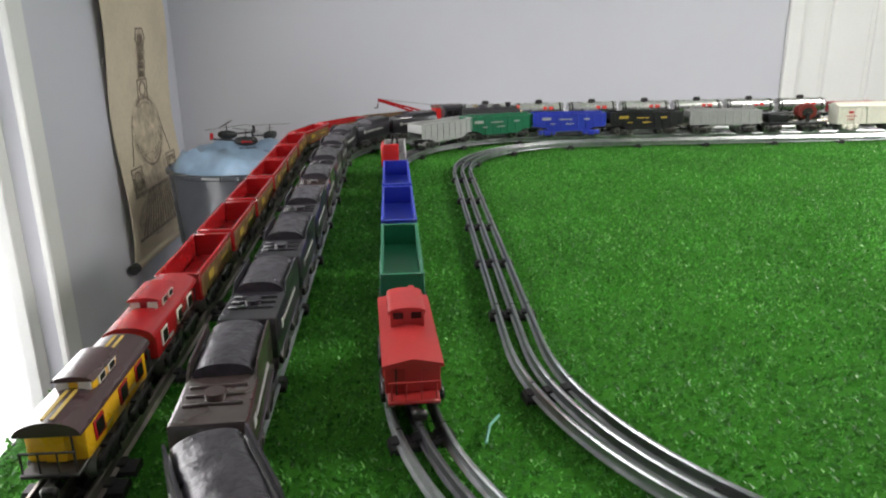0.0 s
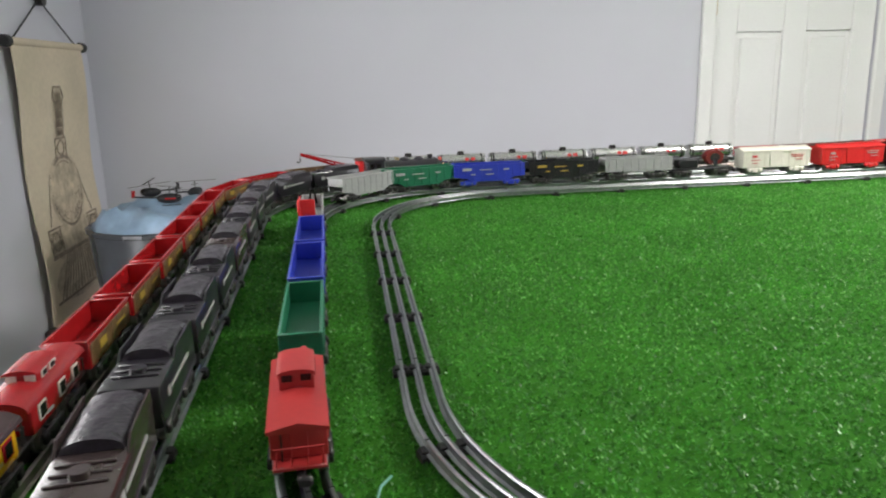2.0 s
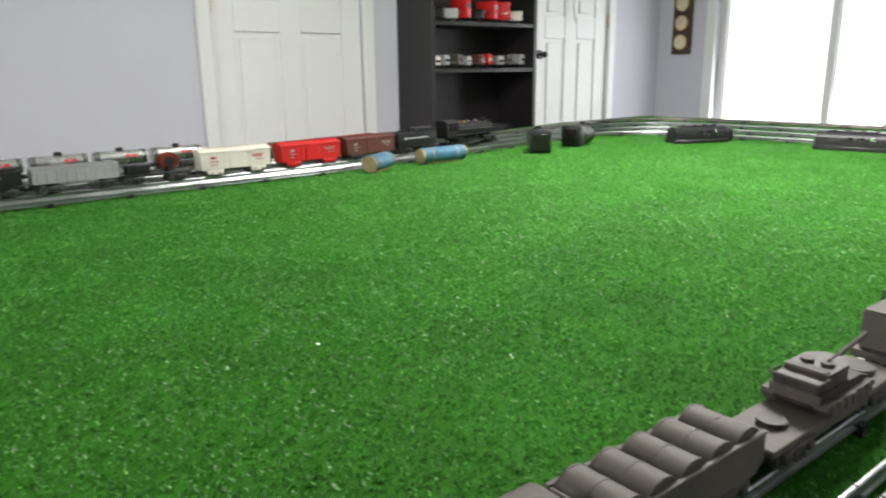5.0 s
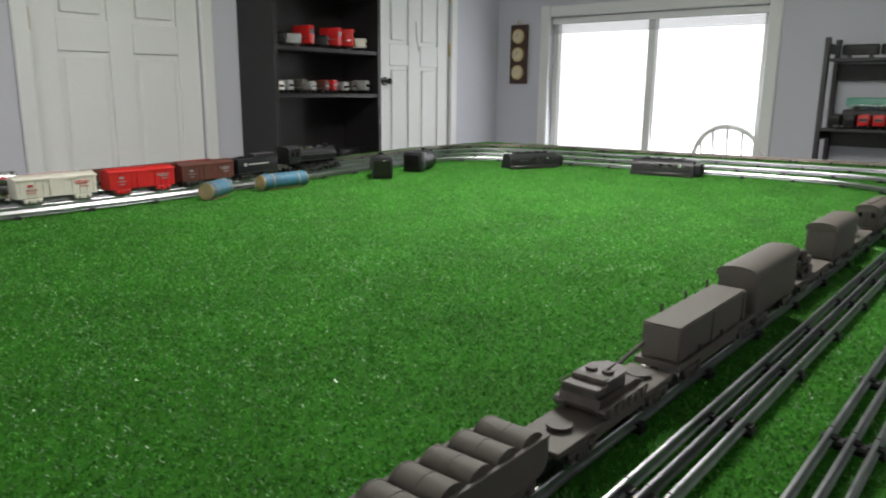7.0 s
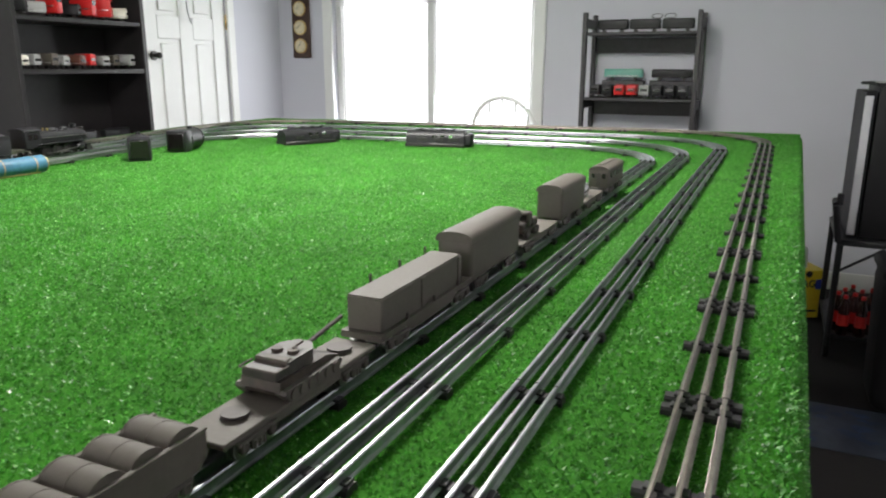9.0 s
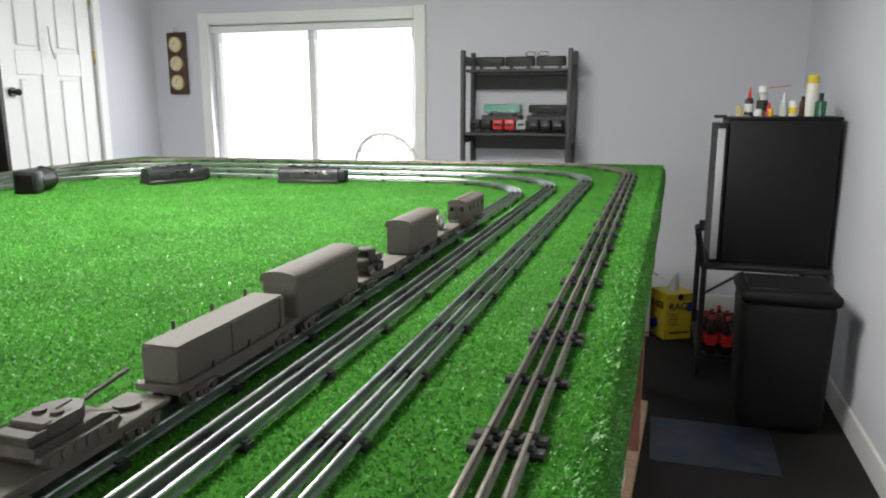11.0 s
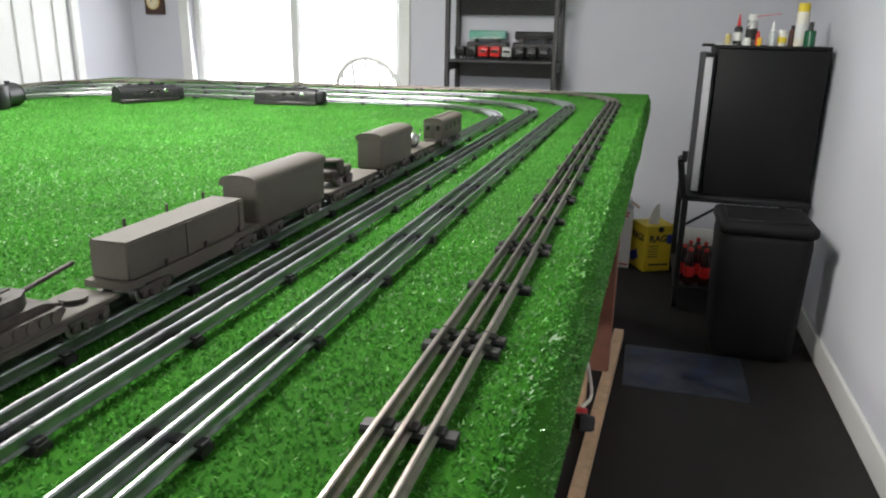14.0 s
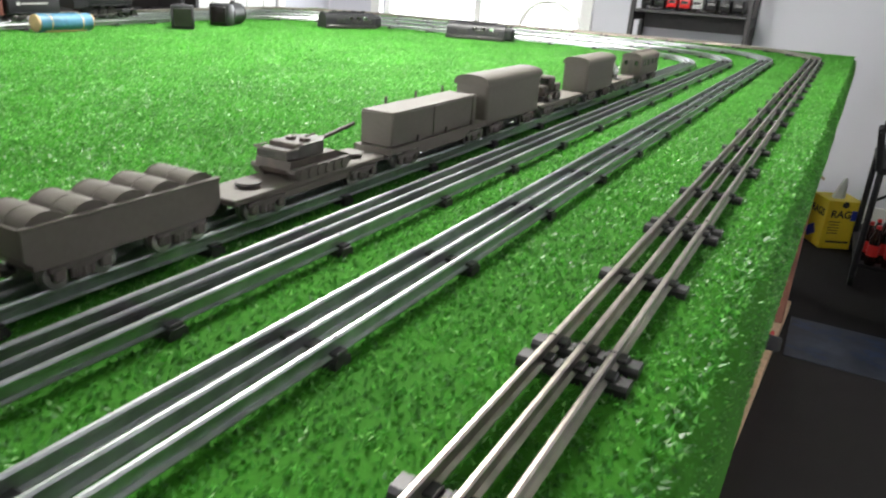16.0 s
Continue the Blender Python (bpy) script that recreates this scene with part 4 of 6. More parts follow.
    for s in (-1, 1):
        part("end_band", cyl(nb(), (s * (L / 2 - 0.010), 0, 0.047), 0.0240, 0.004, "x", 24), M["iron"], c)
    for s in (-1, 1):
        bm = nb()
        for dx, w in ((-0.030, 0.012), (-0.014, 0.010)):
            box(bm, (dx, s * 0.0226, 0.0535), (w, 0.002, 0.010), rot=pose(0, 0, 0, s * 16, 0, 0))
        part("emblem", bm, M["ink_red"], c, "faded red emblem", smooth=False)
        part("handrail", tube(nb(), [(-L / 2 + 0.012, s * 0.0262, 0.046), (L / 2 - 0.012, s * 0.0262, 0.046)], 0.0008), M["iron"], c)
    running_gear(c, L)
    return c

def caboose(label, body_mt, roof_mt, stripe=None, plastic=False, L=0.135, W=0.052, group=""):
    c = wagon("caboose", label, group)
    base, H = 0.018, 0.032
    part("platform", box(nb(), (0, 0, base - 0.001), (L + 0.012, W - 0.004, 0.004), 0.001), M["iron"] if not plastic else body_mt, c)
    part("body", box(nb(), (0, 0, base + H / 2), (L - 0.014, W, H), 0.0015 if plastic else 0.004, 2), body_mt, c)
    z = base + H
    arc = [(-math.cos(a) * (W / 2 + 0.0015), z - 0.003 + math.sin(a) * 0.012) for a in np.linspace(0, math.pi, 13)] if not plastic else \
          [(-W / 2 - 0.002, z - 0.002), (-W / 2 - 0.002, z + 0.001), (0, z + 0.007), (W / 2 + 0.002, z + 0.001), (W / 2 + 0.002, z - 0.002)]
    roof = part("roof", prism(nb(), arc, -L / 2 - 0.001, L / 2 + 0.001, "x"), roof_mt, c)
    cx = 0.0 if not plastic else 0.016
    cup = nb()
    hc = 0.013 if not plastic else 0.018
    box(cup, (cx, 0, z + 0.003 + hc / 2), (0.040, W * 0.66, hc), 0.004 if not plastic else 0.001, 2)
    cu = part("cupola", cup, body_mt, c)
    arc2 = [(-math.cos(a) * W * 0.36, z + 0.002 + hc + math.sin(a) * 0.005) for a in np.linspace(0, math.pi, 9)]
    part("cupola_roof", prism(nb(), arc2, cx - 0.022, cx + 0.022, "x"), roof_mt, cu)
    for s in (-1, 1):
        for dx in (-0.008, 0.008):
            for frame_mt, sz, d in ((M["cream"] if not plastic else body_mt, (0.011, 0.001, 0.008), 0.0006), (M["dark_glass"], (0.0075, 0.001, 0.0052), 0.0013)):
                part("cupola_window", box(nb(), (cx + dx, s * (W * 0.33 + d), z + hc - 0.002), sz), frame_mt, cu, smooth=False)
        for dx in (-0.009, 0.009):
            part("cupola_window", box(nb(), (cx + s * 0.0206, dx, z + hc - 0.002), (0.001, 0.010, 0.007)), M["dark_glass"] if plastic else M["cream"], cu, smooth=False)
        for dx in (-0.296 * L, -0.044 * L, 0.296 * L):
            w = nb()
            box(w, (dx, s * (W / 2 + 0.0006), base + H * 0.56), (0.015, 0.0014, 0.017), 0.0004)
            wp = part("window", w, M["cream"] if not plastic and not stripe else (body_mt if plastic else M["red"]), c)
            part("window_pane", box(nb(), (dx, s * (W / 2 + 0.0014), base + H * 0.56), (0.0105, 0.0010, 0.0125)), M["dark_glass"], wp, smooth=False)
        bm = nb()
        for dy in (-0.02, -0.007, 0.007, 0.02):
            tube(bm, [(s * (L / 2 + 0.004), dy, base), (s * (L / 2 + 0.004), dy, base + 0.018)], 0.0008, 5)
        tube(bm, [(s * (L / 2 + 0.004), -W / 2 + 0.003, base + 0.018), (s * (L / 2 + 0.004), W / 2 - 0.003, base + 0.018)], 0.001, 5)
        part("end_railing", bm, body_mt if plastic else M["iron"], c)
        part("end_door", box(nb(), (s * (L / 2 - 0.0062), 0, base + 0.016), (0.0015, 0.016, 0.028), 0.0004), M["red"] if not plastic and not stripe else body_mt, c)
        part("ladder", tube(nb(), [(s * (L / 2 - 0.004), W * 0.3, base), (s * (L / 2 - 0.004), W * 0.3, z)], 0.0009, 5), M["iron"], c)
    if stripe:
        for x0, x1 in ((-L / 2 + 0.003, cx - 0.023), (cx + 0.023, L / 2 - 0.003)):
            bm = nb()
            for dy in (-0.0035, 0.0035):
                box(bm, ((x0 + x1) / 2, dy, z + 0.0092), (x1 - x0, 0.0028, 0.0008))
            part("roof_stripe", bm, stripe, roof, "gold double stripe", smooth=False)
    if plastic:
        bm = nb()
        cyl(bm, (0.36 * L, -0.008, z + 0.012), 0.0022, 0.016, "z", 10)
        cyl(bm, (0.36 * L, -0.008, z + 0.020), 0.0034, 0.003, "z", 10)
        part("chimney", bm, body_mt, c)
    else:
        bars(c, W / 2 + 0.0006, ((0.018, 0.030, 0.016, 0.003), (-0.022, 0.028, 0.010, 0.003)), M["gold"] if stripe else M["ink_white"])
    running_gear(c, L)
    return c

def tender(label, mt, group="", size=(1.0, 0.88, 0.90)):
    """A tall tinplate tender with a humped coal load at its front half."""
    c = wagon("tender_car", label, group)
    L, W, base, H = 0.164, 0.055, 0.018, 0.050
    bm = nb()
    box(bm, (0, 0, base + H / 2), (L, W, H), 0.004, 2)
    z = base + H
    for s in (-1, 1):
        prism(bm, [(L / 2 - 0.002, z - 0.004), (L / 2 - 0.004, z + 0.010), (-0.002, z + 0.010), (-0.018, z - 0.004)], s * (W / 2 - 0.0015) - 0.001, s * (W / 2 - 0.0015) + 0.001, "y")
    part("body", bm, mt, c)
    arc = [(-math.cos(a) * (W / 2 - 0.004), z - 0.003 + math.sin(a) ** 0.7 * 0.015) for a in np.linspace(0, math.pi, 13)]
    bm = prism(nb(), arc, -0.010, L / 2 - 0.004, "x")
    bmesh.ops.subdivide_edges(bm, edges=[e for e in bm.edges if abs(e.verts[0].co.x - e.verts[1].co.x) > 0.05], cuts=10)
    for v in bm.verts:
        if v.co.z > z and abs(v.co.x - 0.03) < 0.036:
            v.co.z += 0.003 * noise.noise(v.co * 130)
    part("coal_load", bm, M["coal"], c, "glinting crinkled black coal load")
    bm = nb()
    for k in range(3):
        box(bm, (-0.028 - 0.014 * k, 0, z + 0.001), (0.003, W - 0.012, 0.003), 0.001)
    cyl(bm, (-0.044, 0, z + 0.003), 0.008, 0.006, "z", 14)
    part("water_deck", bm, mt, c)
    bars(c, W / 2, ((0.0, base + 0.030, 0.084, 0.0042), (-0.052, base + 0.030, 0.010, 0.010)), M["ink_white"])
    for s in (-1, 1):
        part("sill_stripe", box(nb(), (0, s * (W / 2 + 0.0003), base + 0.004), (L - 0.012, 0.0008, 0.0010)), M["grey_plate"], c, smooth=False)
    part("underframe", box(nb(), (0, 0, base - 0.003), (L + 0.004, W * 0.6, 0.006), 0.001), M["iron"], c)
    shrink(c, size[1], size[2], size[0])
    running_gear(c, L * size[0])
    return c

def steam_loco(label, lit=True, group="", mt=None, size=(1.0, 0.92, 0.90)):
    c = thing("steam_locomotive", label, "toy locomotive", group=group)
    mt = mt or M["black_gloss"]
    L = 0.27
    bm = nb()
    cyl(bm, (0.040, 0, 0.053), 0.0265, 0.170, "x", 28)
    cyl(bm, (0.128, 0, 0.053), 0.0265, 0.008, "x", 28, 0.021)
    box(bm, (0.030, 0, 0.026), (0.20, 0.040, 0.010), 0.002)
    part("boiler", bm, mt, c)
    for x in (0.085, 0.045, 0.005, -0.035):
        part("boiler_band", cyl(nb(), (x, 0, 0.053), 0.0271, 0.002, "x", 28), M["iron"], c)
    bm = nb()
    cyl(bm, (0.103, 0, 0.084), 0.0075, 0.016, "z", 16, 0.0085)
    cyl(bm, (0.103, 0, 0.0925), 0.0095, 0.002, "z", 16)
    part("smokestack", bm, mt, c)
    for x, r in ((0.066, 0.012), (0.022, 0.0135)):
        bm = nb()
        ball(bm, (x, 0, 0.078), (r * 1.4, r, 0.011))
        part("dome", bm, mt, c)
    bm = nb()
    cyl(bm, (-0.006, 0.006, 0.084), 0.002, 0.010, "z", 8)
    cyl(bm, (0.000, -0.004, 0.084), 0.003, 0.008, "z", 8)
    part("whistle", bm, M["brass"], c)
    bm = nb()
    box(bm, (-0.075, 0, 0.058), (0.056, 0.058, 0.054), 0.002)
    part("cab", bm, mt, c)
    part("cab_roof", prism(nb(), [(-math.cos(a) * 0.0315, 0.083 + math.sin(a) * 0.011) for a in np.linspace(0, math.pi, 13)], -0.108, -0.044, "x"), mt, c)
    for s in (-1, 1):
        for dx in (-0.086, -0.066):
            part("cab_window", box(nb(), (dx, s * 0.0292, 0.066), (0.014, 0.001, 0.015)), M["dark_glass"], c, smooth=False)
        bm = nb()
        box(bm, (0.030, s * 0.027, 0.040), (0.19, 0.010, 0.0025), 0.0006)
        part("running_board", bm, mt, c)
        part("handrail", tube(nb(), [(0.128, s * 0.029, 0.058), (-0.046, s * 0.029, 0.060)], 0.001, 5), M["wheel"], c)
        bm = nb()
        box(bm, (0.103, s * 0.023, 0.020), (0.034, 0.012, 0.015), 0.003)
        part("cylinder_block", bm, mt, c)
        bm = nb()
        tube(bm, [(0.086, s * 0.026, 0.017), (0.022, s * 0.026, 0.013)], 0.0013, 6)
        tube(bm, [(0.052, s * 0.0275, 0.010), (-0.030, s * 0.0275, 0.010)], 0.0017, 6)
        part("side_rod", bm, M["wheel"], c, "steel side rods")
        for x in (0.050, 0.011, -0.028):
            bm = nb()
            cyl(bm, (x, s * 0.0185, 0.0185), 0.0185, 0.005, "y", 24)
            cyl(bm, (x, s * 0.0215, 0.0185), 0.0140, 0.002, "y", 24)
            cyl(bm, (x, s * 0.0230, 0.0185), 0.004, 0.004, "y", 10)
            part("driving_wheel", bm, M["iron"], c)
        for x in (0.112, 0.086, -0.066, -0.088):
            part("pilot_wheel", cyl(nb(), (x, s * 0.0165, 0.009), 0.009, 0.004, "y", 16), M["iron"], c)
        part("front_step", tube(nb(), [(0.129, s * 0.016, 0.046), (0.143, s * 0.021, 0.020)], 0.0012, 5), M["wheel"], c)
        part("steam_pipe", tube(nb(), [(0.105, s * 0.024, 0.060), (0.103, s * 0.028, 0.030)], 0.003, 8), mt, c)
    bm = nb()
    cyl(bm, (0.1335, 0, 0.053), 0.021, 0.004, "x", 24)
    cyl(bm, (0.1360, 0, 0.053), 0.012, 0.003, "x", 20)
    part("smokebox_front", bm, M["iron"], c)
    bm = nb()
    cyl(bm, (0.139, 0, 0.0560), 0.0088, 0.010, "x", 18)
    part("headlight", bm, mt, c)
    part("headlight_lens", ball(nb(), (0.1445, 0, 0.0560), (0.003, 0.0072, 0.0072), 14), M["headlight"] if lit else M["silver"], c, "glowing warm headlight")
    part("number_board", box(nb(), (0.136, 0, 0.0760), (0.006, 0.020, 0.010), 0.0015), M["marker"] if lit else M["iron"], c, "red glowing number board")
    bm = nb()
    prism(bm, [(0.128, 0.004), (0.128, 0.022), (0.142, 0.022), (0.154, 0.006), (0.154, 0.003)], -0.024, 0.024, "y")
    box(bm, (0.136, 0, 0.024), (0.028, 0.056, 0.004), 0.001)
    cow = part("pilot", bm, M["iron"], c, "dark grey cowcatcher")
    for k in range(7):
        part("pilot_bar", tube(nb(), [(0.1495, -0.021 + 0.007 * k, 0.016), (0.156, -0.021 + 0.007 * k, 0.004)], 0.0012, 5), M["iron"], cow)
    part("pilot_plate", box(nb(), (0.1535, 0, 0.010), (0.004, 0.036, 0.015), 0.001, rot=pose(0, 0, 0, 0, -28, 0)), M["grey_plate"], c, "violet-grey front plate")
    part("front_bar", tube(nb(), [(0.120, -0.020, 0.079), (0.120, 0.020, 0.079)], 0.0025, 8), M["iron"], c)
    shared("coupler", COUPLER, c, pose(0.146, 0, -0.001))
    shared("coupler", COUPLER, c, pose(-0.106, 0, 0, 0, 0, 180))
    return shrink(c, size[1], size[2], size[0])

# ---- the running black train on the third loop ----
GC = "cars of the black tender train"
PITCH = 0.150
SIZE = (0.80, 0.81, 0.70)
s0 = s_near("C", 0.31, 0.667) - 8 * PITCH
loco = steam_loco("black steam locomotive with glowing headlight on the track", True, GC, size=(0.80, 0.76, 0.72))
loco.matrix_basis = on_track("C", s0 - 0.178, 0.215, True)
tend = [tender("black lettered tinplate tender with coal load", M["black_gloss"], GC, SIZE), tender("brown-black lettered tinplate tender with coal load", M["brownblack"], GC, SIZE)]
for i in range(11):
    src = tend[1 if i in (5, 9) else 0]
    m = on_track("C", s0 + PITCH * i, 0.138, True)
    if i in (0, 5):
        src.matrix_basis = m
    else:
        copy_thing(src, m)
y2 = caboose("yellow tinplate caboose with dark brown roof, last of the train", M["yellow"], M["roofbrown"], M["gold"], group=GC, L=0.120, W=0.048)
y2.matrix_basis = on_track("C", s0 + PITCH * 11, 0.120, True)

# ---- outer loop: cabooses, red gondolas, crane and tank cars ----
GD = "cars of the tinplate train on the outer loop"
def on_left(key, y, L, flip=False):
    pts, ss = PATHS[key]
    x = {"D": 0.215, "C": 0.31, "B": 0.42, "A": 0.525}[key]
    return on_track(key, s_near(key, x, y), L, flip)

yc = caboose("yellow tinplate caboose with dark brown roof, end of the train", M["yellow"], M["roofbrown"], M["gold"], group=GD, L=0.122, W=0.048)
yc.matrix_basis = on_left("D", 0.524, 0.122)
rc = caboose("glossy red tinplate caboose with cream window frames", M["red"], M["red"], group=GD, L=0.122, W=0.048)
rc.matrix_basis = on_left("D", 0.658, 0.122)
g0 = gondola("red tinplate gondola with lithographed brown sides, empty", M["red"], M["red"], group=GD, side_mt=M["litho"], side_bars=((-0.03, 0.036, 0.02, 0.010), (0.03, 0.036, 0.03, 0.004)), bar_mt=M["gold"])
sD = s_near("D", 0.21, 0.797)
for i in range(8):
    m = on_track("D", sD - 0.150 * i, 0.135)
    if i == 0:
        g0.matrix_basis = m
    else:
        copy_thing(g0, m)
gb = gondola("brown and cream tinplate gondola with red rim, empty", M["litho"], M["brown"], group=GD, side_mt=M["litho"], side_bars=((0.0, 0.036, 0.03, 0.010),), bar_mt=M["gold"])
gb.matrix_basis = on_track("D", sD - 0.150 * 8, 0.135)

def crane_car():
    c = wagon("crane_car", "red tinplate crane car with raised lattice boom and hook", GD)
    part("deck", box(nb(), (0, 0, 0.019), (0.145, 0.05, 0.006), 0.001), M["iron"], c)
    bm = nb()
    box(bm, (-0.035, 0, 0.045), (0.050, 0.046, 0.040), 0.002)
    part("cab", bm, M["redbright"], c)
    part("cab_roof", prism(nb(), [(-0.026, 0.064), (0, 0.074), (0.026, 0.064)], -0.063, -0.007, "x"), M["brown"], c)
    for s in (-1, 1):
        part("cab_window", box(nb(), (-0.035, s * 0.0236, 0.050), (0.018, 0.001, 0.014)), M["dark_glass"], c, smooth=False)
    bm = nb()
    for s in (-1, 1):
        tube(bm, [(-0.004, s * 0.014, 0.030), (0.135, s * 0.004, 0.096)], 0.0034, 6)
        tube(bm, [(-0.004, s * 0.014, 0.044), (0.135, s * 0.004, 0.100)], 0.0026, 6)
        for k in range(6):
            f, g = k / 6, (k + 0.5) / 6
            tube(bm, [(-0.004 + 0.139 * f, s * (0.014 - 0.010 * f), 0.030 + 0.066 * f), (-0.004 + 0.139 * g, s * (0.014 - 0.010 * g), 0.044 + 0.056 * g)], 0.001, 5)
    part("boom", bm, M["red"], c, "red lattice boom")
    part("cable", tube(nb(), [(-0.02, 0, 0.070), (0.135, 0, 0.100), (0.137, 0, 0.082)], 0.0008, 5), M["iron"], c)
    part("hook", tube(nb(), [(0.137, 0, 0.083), (0.137, 0, 0.074), (0.142, 0, 0.070), (0.146, 0, 0.075)], 0.0016, 6), M["iron"], c)
    running_gear(c, 0.145)
    return c

cr = crane_car()
cr.matrix_basis = on_track("D", s_near("D", 0.455, 2.0), 0.145)
tk = tank_car("silver tinplate tank car with faded red emblem", GD)
for i in range(7):
    m = on_track("D", s_near("D", 0.605 + 0.1405 * i, 2.02), 0.128)
    if i == 0:
        tk.matrix_basis = m
    else:
        copy_thing(tk, m)
for i, (lab, b) in enumerate((("dark red tinplate gondola, empty", "red"), ("dark brown tinplate gondola, empty", "brown"), ("brown tinplate gondola with load line, empty", "brown"), ("dark red tinplate gondola, empty", "red"))):
    g = gondola(lab, M[b], M["brown"], group=GD)
    g.matrix_basis = on_track("D", s_near("D", 0.605 + 0.1405 * 7 + 0.150 * i + 0.01, 2.05), 0.135)

# ---- second loop: plastic freight train ----
GB = "cars of the plastic freight train"
B1 = caboose("red plastic caboose with cupola, end of the train", M["red_plastic"], M["red_plastic"], plastic=True, L=0.126, W=0.051, group=GB)
B1.matrix_basis = on_left("B", 0.600, 0.126, True)
g = gondola("green plastic gondola, empty", M["green"], M["green"], L=0.172, W=0.052, H=0.034, group=GB)
g.matrix_basis = on_left("B", 0.804, 0.172)
g = gondola("blue plastic gondola, empty", M["blue"], M["blue"], L=0.182, W=0.053, H=0.034, group=GB)
g.matrix_basis = on_left("B", 0.998, 0.182)
copy_thing(g, on_left("B", 1.196, 0.182))

def dump_car():
    c = wagon("dump_car", "grey plastic coal dump car with red bin end", GB)
    part("frame", box(nb(), (0, 0, 0.020), (0.165, 0.05, 0.010), 0.002), M["grey"], c)
    bm = nb()
    for s in (-1, 1):
        box(bm, (0.01, s * 0.024, 0.044), (0.135, 0.003, 0.036), 0.001)
    box(bm, (0.07, 0, 0.044), (0.003, 0.046, 0.036), 0.001)
    box(bm, (0.01, 0, 0.028), (0.13, 0.046, 0.004))
    part("bin", bm, M["grey"], c)
    bm = nb()
    box(bm, (-0.058, 0.012, 0.052), (0.004, 0.040, 0.050), 0.001)
    box(bm, (-0.040, 0.028, 0.052), (0.060, 0.004, 0.048), 0.001)
    part("bin_gate", bm, M["redbright"], c, "bright red gate panels")
    bm = nb()
    tube(bm, [(0.078, -0.010, 0.026), (0.050, -0.004, 0.080)], 0.003, 6)
    tube(bm, [(0.078, 0.010, 0.026), (0.050, 0.004, 0.080)], 0.003, 6)
    part("lifting_arm", bm, M["iron"], c)
    running_gear(c, 0.165)
    return c

dc = dump_car()
dc.matrix_basis = on_left("B", 1.40, 0.165, True)
FREIGHT = [
    (hopper("grey plastic hopper car, empty", M["grey"], M["grey"], group=GB), 0.440),
    (hopper("green plastic covered hopper with pale lettering", M["green"], M["green"], group=GB, bar_mt=M["ink_white"]), 0.600),
    (hopper("blue plastic hopper with white lettering", M["blue"], M["blue"], group=GB, bar_mt=M["ink_white"], trucks="blue"), 0.785),
    (hopper("black plastic hopper with yellow lettering", M["black"], M["black"], group=GB, bar_mt=M["gold"]), 0.968),
    (hopper("grey plastic gondola with ribbed sides, empty", M["grey"], M["grey"], group=GB, flat=True), 1.158),
]
for car, x in FREIGHT:
    car.matrix_basis = on_track("B", s_near("B", x, 1.83 if x > 0.5 else 1.75), 0.172, True)

def searchlight():
    c = wagon("searchlight_car", "black plastic flat car with dark red searchlight drum", GB)
    part("deck", box(nb(), (0, 0, 0.021), (0.165, 0.052, 0.008), 0.002), M["black"], c)
    bm = nb()
    box(bm, (-0.035, 0, 0.038), (0.05, 0.040, 0.028), 0.003)
    part("generator", bm, M["black"], c)
    bm = nb()
    cyl(bm, (0.035, 0, 0.056), 0.023, 0.030, "y", 24)
    cyl(bm, (0.035, 0, 0.056), 0.026, 0.005, "y", 24)
    part("lamp_drum", bm, M["drumred"], c, "dark red lamp drum")
    for s in (-1, 1):
        part("lamp_lens", cyl(nb(), (0.035, s * 0.0155, 0.056), 0.013, 0.002, "y", 20), M["iron"], c)
        part("bracket", box(nb(), (0.035, s * 0.021, 0.038), (0.010, 0.003, 0.034), 0.001), M["black"], c)
    running_gear(c, 0.165)
    return c

sl = searchlight()
sl.matrix_basis = on_track("B", s_near("B", 1.325, 1.83), 0.165, True)
for lab, mt_, bar_, tr_, x in (("cream plastic refrigerator car with red lettering", "cream", "ink_red", "cream", 1.520), ("bright red plastic box car", "redbright", "ink_white", "redbright", 1.730), ("dark brown plastic box car", "brown", "ink_white", "iron", 1.936)):
    bc = boxcar(lab, M[mt_], M[mt_], group=GB, bar_mt=M[bar_], trucks=tr_, L=0.180)
    bc.matrix_basis = on_track("B", s_near("B", x, 1.85), 0.188, True)
t2 = tender("black plastic tender coupled behind a locomotive", M["black"], GB)
t2.matrix_basis = on_track("B", s_near("B", 2.118, 1.89), 0.16, True)
lo2 = steam_loco("black steam locomotive with unlit headlight on the track", False, GB, M["black"])
lo2.matrix_basis = on_track("B", s_near("B", 2.345, 1.94), 0.27, True)

# ---- inner loop: taupe army train ----
GA = "cars of the taupe army train"
YA = 0.317
def army(name, label, x, flip=False):
    c = thing(name, label, "toy train car", pose(x + 0.006, YA, RAILTOP, 0, 0, 180 if flip else 0), GA)
    return c

def deck(c, L, W=0.056):
    bm = nb()
    box(bm, (0, 0, 0.019), (L, W, 0.006), 0.0012)
    for s in (-1, 1):
        box(bm, (0, s * (W / 2 - 0.004), 0.013), (L * 0.62, 0.005, 0.010), 0.001)
    part("deck", bm, M["olive"], c)
    running_gear(c, L, "olive_dark")

c = army("gondola_car", "taupe plastic army gondola loaded with five barrels", 1.128)
L = 0.142
bm = nb()
for s in (-1, 1):
    prism(bm, [(-L / 2, 0.048), (-L / 2, 0.026), (-L / 2 + 0.008, 0.016), (L / 2 - 0.008, 0.016), (L / 2, 0.026), (L / 2, 0.048)], s * 0.0275 - 0.0012, s * 0.0275 + 0.0012, "y")
    box(bm, (0, s * 0.0275, 0.049), (L + 0.002, 0.005, 0.003), 0.0008)
